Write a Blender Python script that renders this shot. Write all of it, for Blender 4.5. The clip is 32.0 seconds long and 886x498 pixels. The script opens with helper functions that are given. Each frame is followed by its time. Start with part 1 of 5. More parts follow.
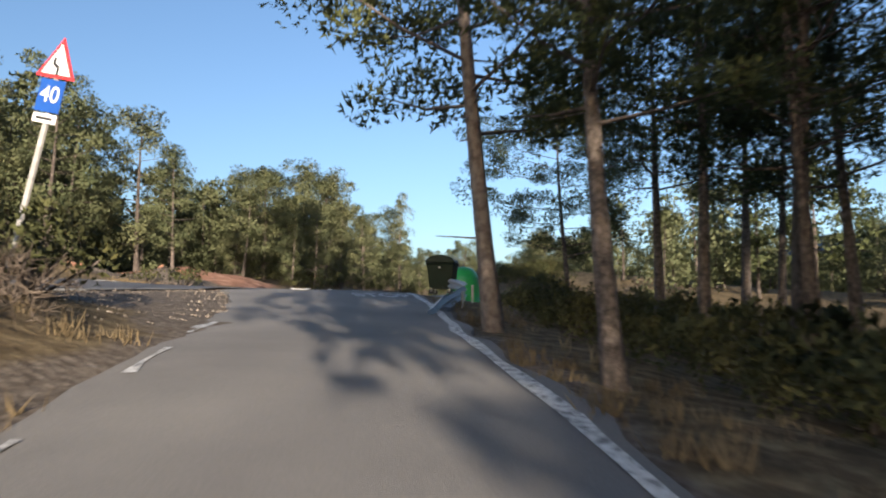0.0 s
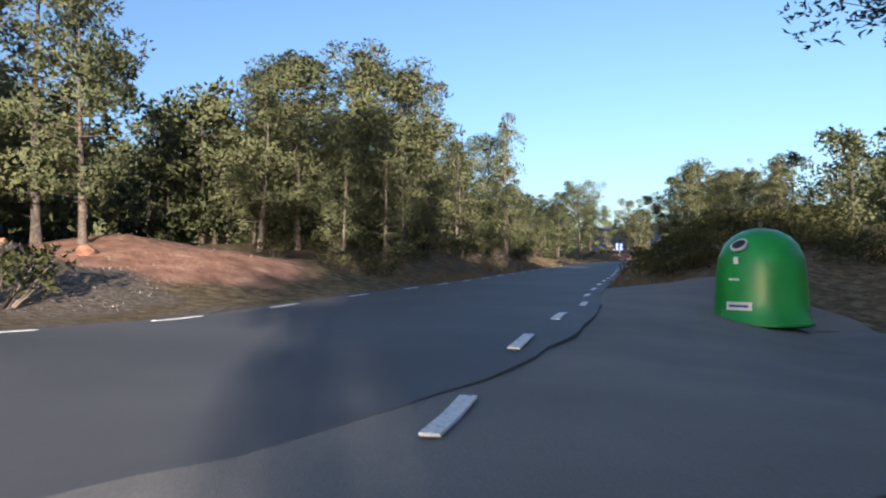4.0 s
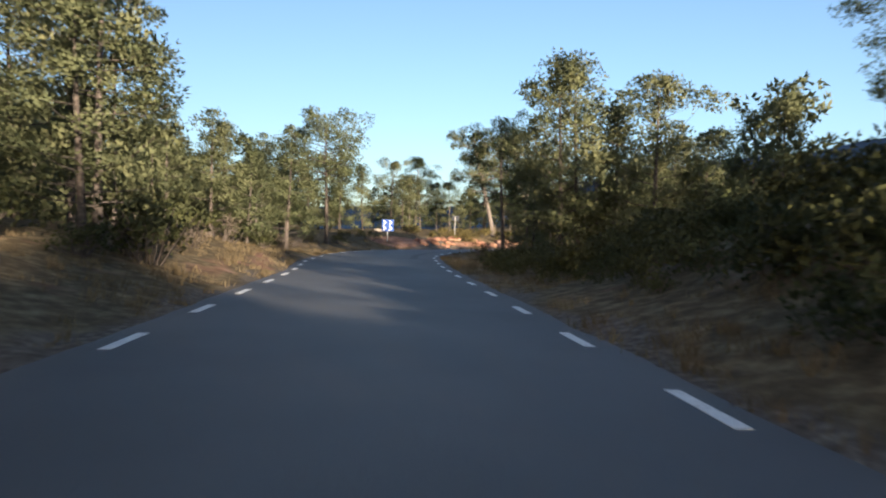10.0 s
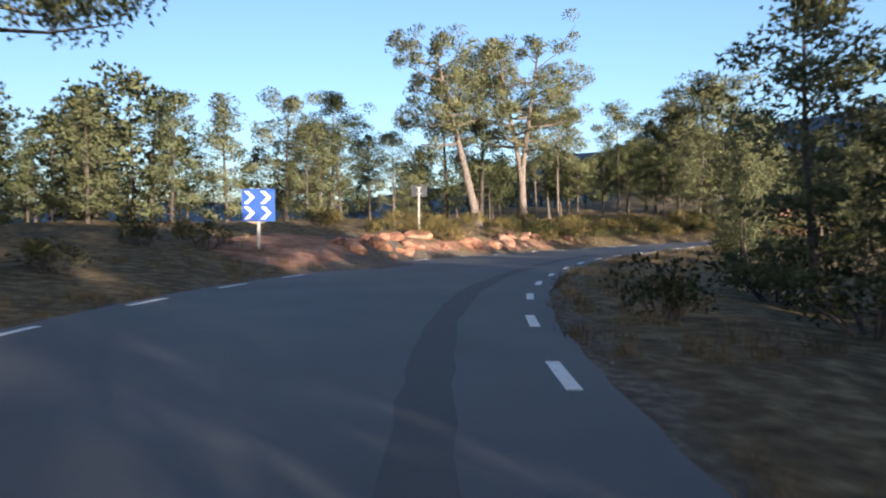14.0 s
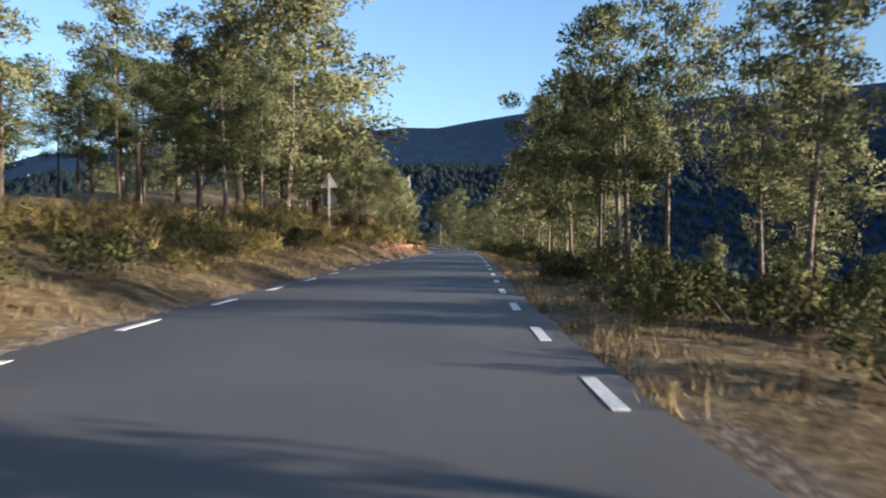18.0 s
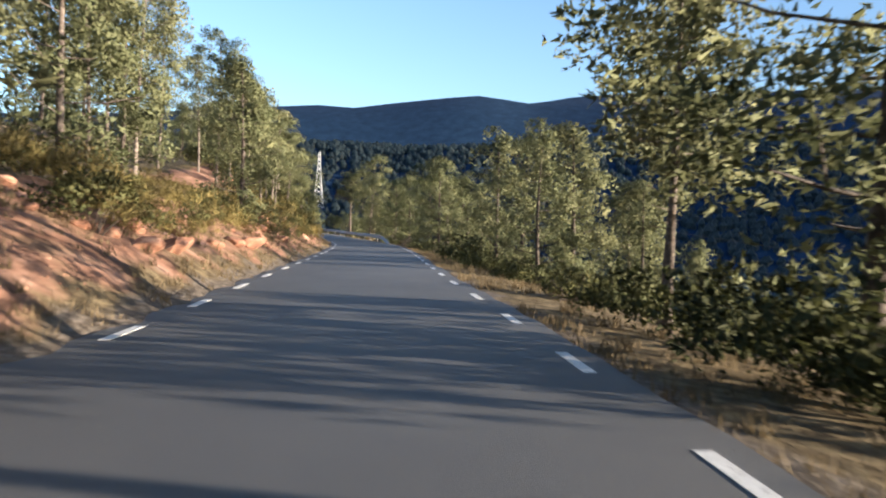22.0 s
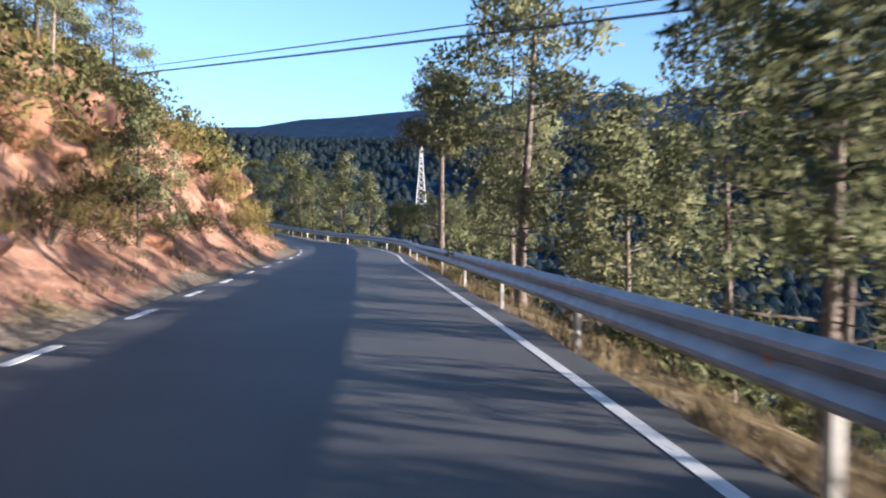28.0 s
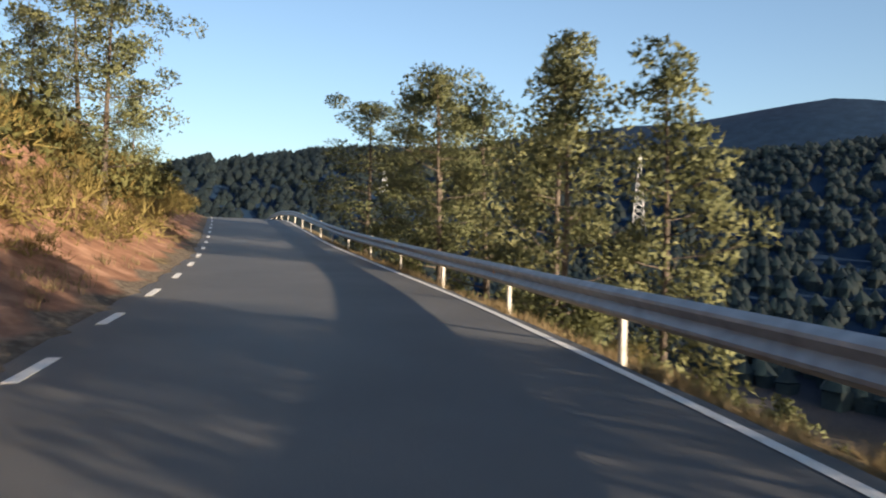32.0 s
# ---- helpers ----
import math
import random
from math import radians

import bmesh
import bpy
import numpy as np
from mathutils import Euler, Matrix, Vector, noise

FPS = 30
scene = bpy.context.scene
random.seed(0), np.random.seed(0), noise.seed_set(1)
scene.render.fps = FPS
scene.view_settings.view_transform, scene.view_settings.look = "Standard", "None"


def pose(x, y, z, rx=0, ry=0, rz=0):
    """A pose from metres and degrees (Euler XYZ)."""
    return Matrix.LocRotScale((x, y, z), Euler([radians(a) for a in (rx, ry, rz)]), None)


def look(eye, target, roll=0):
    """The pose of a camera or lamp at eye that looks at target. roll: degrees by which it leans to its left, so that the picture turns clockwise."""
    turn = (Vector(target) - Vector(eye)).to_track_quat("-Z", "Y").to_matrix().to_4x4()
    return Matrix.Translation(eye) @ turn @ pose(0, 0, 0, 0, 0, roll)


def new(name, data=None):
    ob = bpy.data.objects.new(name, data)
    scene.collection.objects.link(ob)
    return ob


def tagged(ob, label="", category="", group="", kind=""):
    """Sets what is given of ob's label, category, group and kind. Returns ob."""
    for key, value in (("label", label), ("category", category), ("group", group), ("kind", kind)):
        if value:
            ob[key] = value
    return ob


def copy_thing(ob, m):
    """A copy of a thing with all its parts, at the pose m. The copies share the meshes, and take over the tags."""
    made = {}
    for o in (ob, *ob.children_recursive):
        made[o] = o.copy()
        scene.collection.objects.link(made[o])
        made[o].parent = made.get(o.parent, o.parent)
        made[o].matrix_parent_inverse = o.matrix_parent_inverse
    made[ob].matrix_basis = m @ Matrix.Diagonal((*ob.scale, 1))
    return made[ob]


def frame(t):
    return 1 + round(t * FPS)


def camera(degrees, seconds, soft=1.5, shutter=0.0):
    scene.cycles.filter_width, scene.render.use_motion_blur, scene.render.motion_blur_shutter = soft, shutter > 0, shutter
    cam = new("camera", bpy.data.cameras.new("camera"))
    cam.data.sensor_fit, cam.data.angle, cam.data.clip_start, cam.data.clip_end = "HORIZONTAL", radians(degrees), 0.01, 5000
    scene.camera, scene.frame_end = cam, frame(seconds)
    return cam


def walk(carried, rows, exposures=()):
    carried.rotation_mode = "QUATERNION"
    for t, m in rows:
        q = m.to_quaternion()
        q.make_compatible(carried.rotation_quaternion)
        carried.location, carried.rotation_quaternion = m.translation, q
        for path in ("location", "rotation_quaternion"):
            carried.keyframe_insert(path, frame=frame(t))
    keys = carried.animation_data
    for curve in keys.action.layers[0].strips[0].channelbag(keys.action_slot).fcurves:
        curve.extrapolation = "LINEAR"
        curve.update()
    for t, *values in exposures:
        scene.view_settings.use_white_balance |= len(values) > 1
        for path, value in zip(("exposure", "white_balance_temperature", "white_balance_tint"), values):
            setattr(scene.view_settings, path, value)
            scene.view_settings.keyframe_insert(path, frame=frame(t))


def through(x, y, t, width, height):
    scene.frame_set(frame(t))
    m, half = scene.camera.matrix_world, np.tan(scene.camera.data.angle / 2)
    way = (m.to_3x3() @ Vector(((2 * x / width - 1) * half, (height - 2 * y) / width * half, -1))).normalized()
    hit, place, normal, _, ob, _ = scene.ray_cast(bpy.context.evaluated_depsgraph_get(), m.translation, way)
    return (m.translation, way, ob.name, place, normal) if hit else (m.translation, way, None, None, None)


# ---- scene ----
cam = camera(63.3, 32.0, soft=2.0, shutter=0.25)
PATH = [
    (0.0, pose(-0.00, 0.00, 1.24, 95.95, -0.64, 0.04)),
    (0.5, pose(-0.38, 3.93, 1.70, 95.06, -0.88, 3.27)),
    (1.0, pose(-0.84, 7.20, 2.06, 94.50, -1.48, 5.21)),
    (1.5, pose(-1.27, 10.10, 2.29, 94.33, -1.54, 6.43)),
    (2.0, pose(-1.58, 12.29, 2.48, 94.26, -0.90, 6.88)),
    (2.5, pose(-1.97, 14.33, 2.68, 93.94, 0.17, 7.03)),
    (4.5, pose(-3.71, 22.05, 3.33, 91.29, -0.01, 5.94)),
    (5.0, pose(-3.93, 23.41, 3.40, 91.63, 0.48, 5.08)),
    (5.5, pose(-4.18, 25.32, 3.47, 91.21, 0.19, 3.33)),
    (6.0, pose(-4.38, 27.46, 3.53, 90.38, 0.54, -0.53)),
    (6.5, pose(-4.42, 29.30, 3.57, 90.61, 0.34, -3.82)),
    (7.0, pose(-4.38, 31.96, 3.63, 90.31, -0.13, -7.29)),
    (7.5, pose(-4.06, 35.30, 3.70, 90.39, -0.43, -10.49)),
    (8.0, pose(-3.58, 38.88, 3.77, 90.29, -0.45, -11.94)),
    (8.5, pose(-3.08, 42.58, 3.85, 90.20, -0.96, -12.32)),
    (9.0, pose(-2.47, 46.83, 3.94, 90.24, -1.16, -12.87)),
    (9.5, pose(-1.86, 50.93, 4.02, 90.35, -1.18, -13.48)),
    (10.0, pose(-1.10, 55.34, 4.11, 90.12, -1.44, -14.37)),
    (10.5, pose(-0.33, 59.48, 4.23, 90.26, -0.95, -14.89)),
    (11.0, pose(0.46, 63.61, 4.33, 90.00, -0.87, -15.19)),
    (11.5, pose(1.22, 67.70, 4.40, 89.94, -0.43, -15.49)),
    (12.0, pose(1.99, 71.89, 4.46, 89.98, -0.20, -15.68)),
    (12.5, pose(2.84, 76.12, 4.54, 90.14, 0.06, -15.81)),
    (13.0, pose(3.73, 80.71, 4.63, 90.13, -0.34, -16.31)),
    (13.5, pose(4.77, 85.07, 4.72, 89.97, 0.10, -18.14)),
    (15.5, pose(11.77, 101.65, 5.15, 88.69, -0.46, -33.01)),
    (16.0, pose(14.35, 105.69, 5.18, 89.46, -0.11, -37.77)),
    (16.5, pose(17.28, 109.31, 5.27, 89.94, 0.37, -42.67)),
    (17.0, pose(20.59, 112.83, 5.36, 89.78, 0.04, -48.63)),
    (17.5, pose(23.69, 115.51, 5.41, 89.59, 0.58, -53.68)),
    (18.0, pose(27.30, 118.25, 5.50, 89.87, 0.65, -57.50)),
    (18.5, pose(31.03, 120.87, 5.59, 89.75, 0.47, -59.33)),
    (19.0, pose(34.74, 123.38, 5.67, 89.77, 0.09, -61.11)),
    (19.5, pose(38.24, 125.61, 5.74, 89.65, 0.12, -62.59)),
    (20.0, pose(42.03, 127.96, 5.83, 89.58, -0.24, -63.70)),
    (20.5, pose(45.28, 129.87, 5.87, 89.80, -0.77, -63.94)),
    (21.0, pose(49.05, 132.16, 5.94, 89.53, -1.27, -64.21)),
    (21.5, pose(52.56, 134.26, 5.99, 88.91, -1.40, -64.38)),
    (22.0, pose(56.23, 136.44, 6.01, 88.81, -1.79, -64.49)),
    (22.5, pose(60.29, 138.73, 6.00, 88.95, -1.01, -64.36)),
    (23.0, pose(64.71, 141.25, 6.00, 89.00, -0.75, -64.42)),
    (23.5, pose(68.66, 143.63, 6.02, 88.89, -1.42, -64.78)),
    (24.0, pose(72.59, 145.91, 6.05, 88.59, -0.87, -64.90)),
    (24.5, pose(76.55, 148.16, 6.05, 88.99, -0.28, -64.53)),
    (26.5, pose(96.13, 159.96, 6.10, 88.83, -0.20, -61.92)),
    (27.0, pose(101.43, 163.47, 6.12, 89.10, -0.04, -59.89)),
    (27.5, pose(106.62, 167.17, 6.14, 88.97, -0.34, -57.79)),
    (28.0, pose(111.63, 171.16, 6.17, 89.18, -0.45, -55.69)),
    (28.5, pose(116.24, 174.98, 6.21, 89.21, -0.35, -54.74)),
    (29.0, pose(120.90, 179.05, 6.28, 89.62, 0.15, -54.27)),
    (29.5, pose(125.07, 182.71, 6.34, 89.47, 0.74, -53.93)),
    (30.0, pose(128.79, 185.95, 6.39, 89.38, -0.11, -53.83)),
    (30.5, pose(131.86, 188.71, 6.43, 89.78, -0.52, -53.56)),
    (31.0, pose(135.19, 191.79, 6.51, 89.93, -0.73, -50.85)),
    (31.5, pose(138.17, 194.86, 6.61, 89.85, -1.36, -45.88)),
    (32.0, pose(140.98, 198.50, 6.71, 90.65, -1.46, -39.70)),
]
walk(cam, PATH, [(0.0, 1.55, 5900, 16), (2.5, 1.60, 5850, 16), (5.0, 1.65, 5500, 18), (7.0, 1.60, 5550, 18), (9.0, 1.75, 6250, 15), (11.0, 1.55, 5950, 15), (13.0, 1.60, 5700, 18), (16.0, 1.95, 6050, 15), (18.0, 1.80, 5800, 15), (20.0, 2.45, 6400, 15), (22.0, 2.10, 5900, 15), (24.0, 1.80, 5950, 15), (27.0, 2.30, 6250, 15), (28.0, 2.05, 5350, 18), (29.0, 1.60, 5600, 15), (30.0, 1.45, 5450, 15), (31.0, 1.40, 5800, 15), (32.0, 1.60, 6650, 15)])

# ---- light ----
SUN_AZ, SUN_EL = 15.0, 7.5          # the way the shadows run (degrees left of +y) and the sun's height
world = bpy.data.worlds.new("sky")
scene.world = world
world.use_nodes = True
wn = world.node_tree.nodes
sky = wn.new("ShaderNodeTexSky")
sky.sky_type, sky.sun_disc = "NISHITA", False
sky.sun_elevation, sky.sun_rotation = radians(SUN_EL), radians(180.0 + SUN_AZ)
sky.air_density, sky.dust_density, sky.ozone_density, sky.altitude = 1.0, 2.2, 2.0, 400
wn["Background"].inputs["Strength"].default_value = 0.095
world.node_tree.links.new(sky.outputs[0], wn["Background"].inputs[0])
sun = new("sun", bpy.data.lights.new("sun", "SUN"))
sun.data.energy, sun.data.angle, sun.data.color = 5.0, radians(0.6), (1.0, 0.82, 0.57)
away = Vector((math.sin(radians(SUN_AZ)), -math.cos(radians(SUN_AZ)), math.tan(radians(SUN_EL))))
sun.matrix_world = look(away * 100, (0, 0, 0))


# ---- materials ----
def material(name, stops, scale=4.0, detail=6.0, rough=0.9, metal=0.0, bump=0.0, bump_scale=40.0, per_object=0.0, big=0.0, big_scale=0.35, through=0.0):
    """A surface whose colour runs along stops with a noise; big mixes in a wide second noise, per_object varies each copy."""
    m = bpy.data.materials.new(name)
    m.use_nodes = True
    nodes, links = m.node_tree.nodes, m.node_tree.links
    shader = nodes["Principled BSDF"]
    shader.inputs["Roughness"].default_value, shader.inputs["Metallic"].default_value = rough, metal
    place = nodes.new("ShaderNodeTexCoord")
    grain = nodes.new("ShaderNodeTexNoise")
    grain.inputs["Scale"].default_value, grain.inputs["Detail"].default_value = scale, detail
    links.new(place.outputs["Object"], grain.inputs["Vector"])
    value = grain.outputs["Fac"]
    if big:
        wide = nodes.new("ShaderNodeTexNoise")
        wide.inputs["Scale"].default_value, wide.inputs["Detail"].default_value = big_scale, 3
        links.new(place.outputs["Object"], wide.inputs["Vector"])
        both = nodes.new("ShaderNodeMix")
        both.inputs[0].default_value = big
        links.new(value, both.inputs[2]), links.new(wide.outputs["Fac"], both.inputs[3])
        value = both.outputs[0]
    if per_object:
        info, add = nodes.new("ShaderNodeObjectInfo"), nodes.new("ShaderNodeMath")
        add.operation = "MULTIPLY_ADD"
        add.inputs[1].default_value = per_object
        shift = nodes.new("ShaderNodeMath")
        shift.operation = "SUBTRACT"
        shift.inputs[1].default_value = per_object / 2
        links.new(info.outputs["Random"], add.inputs[0]), links.new(value, add.inputs[2])
        links.new(add.outputs[0], shift.inputs[0])
        value = shift.outputs[0]
    ramp = nodes.new("ShaderNodeValToRGB")
    ramp.color_ramp.elements.remove(ramp.color_ramp.elements[1])
    for n, (at, colour) in enumerate(stops):
        e = ramp.color_ramp.elements[0] if n == 0 else ramp.color_ramp.elements.new(at)
        e.position, e.color = at, (*colour, 1)
    links.new(value, ramp.inputs[0]), links.new(ramp.outputs[0], shader.inputs["Base Color"])
    if bump:
        fine, up = nodes.new("ShaderNodeTexNoise"), nodes.new("ShaderNodeBump")
        fine.inputs["Scale"].default_value, fine.inputs["Detail"].default_value = bump_scale, 4
        up.inputs["Strength"].default_value, up.inputs["Distance"].default_value = bump, 0.02
        links.new(place.outputs["Object"], fine.inputs["Vector"]), links.new(fine.outputs["Fac"], up.inputs["Height"])
        links.new(up.outputs[0], shader.inputs["Normal"])
    if through:
        thin, mix = nodes.new("ShaderNodeBsdfTranslucent"), nodes.new("ShaderNodeMixShader")
        mix.inputs[0].default_value = through
        links.new(ramp.outputs[0], thin.inputs[0])
        links.new(shader.outputs[0], mix.inputs[1]), links.new(thin.outputs[0], mix.inputs[2])
        links.new(mix.outputs[0], nodes["Material Output"].inputs[0])
    return m


def foliage(name, dark, mid, light, through=0.3):
    """Needles: each tuft takes its own tone, each plant its own tint."""
    m = material(name, [(0.2, dark), (0.55, mid), (0.9, light)], 0.9, 2, 0.75, per_object=0.35, through=through)
    nodes, links = m.node_tree.nodes, m.node_tree.links
    geo, mix = nodes.new("ShaderNodeNewGeometry"), nodes.new("ShaderNodeMath")
    ramp = next(n for n in nodes if n.type == "VALTORGB")
    was = ramp.inputs[0].links[0].from_socket
    mix.operation = "MULTIPLY_ADD"
    mix.inputs[1].default_value = 0.12
    links.new(geo.outputs["Random Per Island"], mix.inputs[0])
    low = nodes.new("ShaderNodeMath")
    low.operation = "SUBTRACT"
    low.inputs[1].default_value = 0.06
    links.new(was, low.inputs[0]), links.new(low.outputs[0], mix.inputs[2]), links.new(mix.outputs[0], ramp.inputs[0])
    nodes["Principled BSDF"].inputs["Specular IOR Level"].default_value = 0.25
    return m


ASPHALT = material("asphalt", [(0.3, (0.056, 0.059, 0.064)), (0.5, (0.085, 0.088, 0.092)), (0.72, (0.128, 0.130, 0.131))], 90, 8, 0.66, bump=0.5, bump_scale=160, big=0.45, big_scale=0.5)
OLD_ASPHALT = material("old_asphalt", [(0.3, (0.11, 0.108, 0.104)), (0.5, (0.17, 0.164, 0.155)), (0.72, (0.24, 0.23, 0.21))], 70, 8, 0.88, bump=0.7, bump_scale=120, big=0.45, big_scale=0.6)
PATCH = material("tar_patch", [(0.3, (0.040, 0.040, 0.042)), (0.7, (0.066, 0.066, 0.067))], 60, 6, 0.7, bump=0.4, bump_scale=120)
PAINT = material("road_paint", [(0.28, (0.32, 0.32, 0.31)), (0.42, (0.66, 0.66, 0.64)), (0.75, (0.82, 0.82, 0.80))], 26, 6, 0.6, bump=0.3, bump_scale=90)
WORN_PAINT = material("worn_paint", [(0.36, (0.13, 0.13, 0.125)), (0.5, (0.48, 0.48, 0.46)), (0.7, (0.72, 0.72, 0.70))], 14, 7, 0.7, bump=0.3, bump_scale=90)
BARK = material("pine_bark", [(0.3, (0.034, 0.027, 0.022)), (0.5, (0.080, 0.064, 0.053)), (0.75, (0.16, 0.132, 0.112))], 9, 8, 0.95, bump=1.0, bump_scale=22, per_object=0.3)
PALE_BARK = material("pale_bark", [(0.3, (0.06, 0.048, 0.040)), (0.5, (0.13, 0.106, 0.090)), (0.75, (0.24, 0.20, 0.175))], 9, 8, 0.95, bump=1.0, bump_scale=22, per_object=0.2)
NEEDLES = foliage("pine_needles", (0.096, 0.116, 0.056), (0.146, 0.157, 0.078), (0.206, 0.206, 0.106), 0.3)
# darker copy of the pine needles: shade is put into the colour
SHADED_NEEDLES = foliage("shaded_pine_needles", (0.030, 0.044, 0.020), (0.064, 0.080, 0.032), (0.105, 0.116, 0.042))
SHRUB = foliage("shrub_leaves", (0.034, 0.042, 0.017), (0.078, 0.084, 0.031), (0.150, 0.140, 0.052), 0.25)
BROOM = foliage("broom_leaves", (0.085, 0.070, 0.025), (0.180, 0.145, 0.050), (0.30, 0.235, 0.085), 0.25)
DRY_GRASS = foliage("dry_grass", (0.10, 0.074, 0.040), (0.19, 0.145, 0.080), (0.31, 0.25, 0.145), 0.3)
TWIG = foliage("bare_twigs", (0.075, 0.060, 0.048), (0.15, 0.12, 0.095), (0.26, 0.21, 0.165), 0.0)
RED_ROCK = material("red_rock", [(0.28, (0.13, 0.062, 0.040)), (0.5, (0.28, 0.135, 0.082)), (0.75, (0.42, 0.26, 0.18))], 2.2, 9, 0.95, bump=1.0, bump_scale=9, per_object=0.25)
GREY_ROCK = material("grey_rock", [(0.28, (0.10, 0.085, 0.07)), (0.5, (0.22, 0.185, 0.15)), (0.75, (0.36, 0.31, 0.26))], 3, 9, 0.95, bump=1.0, bump_scale=12, per_object=0.3)
STEEL = material("galvanised_steel", [(0.3, (0.30, 0.31, 0.32)), (0.6, (0.42, 0.43, 0.44)), (0.8, (0.52, 0.53, 0.54))], 6, 6, 0.58, 0.6, bump=0.08, bump_scale=30)
POST_STEEL = material("post_steel", [(0.3, (0.28, 0.275, 0.265)), (0.7, (0.46, 0.45, 0.43))], 6, 6, 0.6, 0.35)
DARK_STEEL = material("sign_back_metal", [(0.3, (0.045, 0.05, 0.058)), (0.7, (0.08, 0.085, 0.095))], 5, 5, 0.55, 0.4)
PYLON = material("pylon_steel", [(0.3, (0.42, 0.45, 0.48)), (0.7, (0.62, 0.64, 0.66))], 3, 4, 0.6, 0.2)
CABLE = material("cable", [(0.3, (0.03, 0.03, 0.035)), (0.7, (0.06, 0.06, 0.065))], 3, 3, 0.5)
BLUE = material("sign_blue", [(0.3, (0.008, 0.05, 0.24)), (0.7, (0.012, 0.07, 0.31))], 3, 3, 0.35)
WHITE = material("sign_white", [(0.3, (0.52, 0.53, 0.54)), (0.7, (0.68, 0.68, 0.68))], 3, 3, 0.35)
RED = material("sign_red", [(0.3, (0.50, 0.020, 0.020)), (0.7, (0.62, 0.030, 0.028))], 3, 3, 0.35)
BLACK = material("black_print", [(0.3, (0.012, 0.012, 0.012)), (0.7, (0.025, 0.025, 0.025))], 3, 3, 0.4)
AMBER = material("amber_reflector", [(0.3, (0.75, 0.24, 0.015)), (0.7, (0.90, 0.34, 0.02))], 3, 3, 0.3)
GREEN_SHELL = material("green_plastic", [(0.3, (0.012, 0.19, 0.035)), (0.7, (0.022, 0.27, 0.050))], 1.5, 4, 0.32)
DARK_GREEN = material("dark_green_plastic", [(0.3, (0.003, 0.011, 0.007)), (0.7, (0.005, 0.018, 0.011))], 2.5, 5, 0.5)
DARK_GREEN.node_tree.nodes["Principled BSDF"].inputs["Specular IOR Level"].default_value = 0.15
RUBBER = material("black_rubber", [(0.3, (0.012, 0.012, 0.012)), (0.7, (0.030, 0.030, 0.030))], 4, 4, 0.8)
CONCRETE = material("concrete", [(0.3, (0.36, 0.34, 0.31)), (0.7, (0.58, 0.56, 0.52))], 8, 7, 0.9, bump=0.5, bump_scale=40)
# distance haze and slope shade are put into this dark bluish crown colour
HAZED_TREES = foliage("hazed_tree_crowns", (0.012, 0.025, 0.030), (0.016, 0.032, 0.037), (0.022, 0.040, 0.043), 0.0)


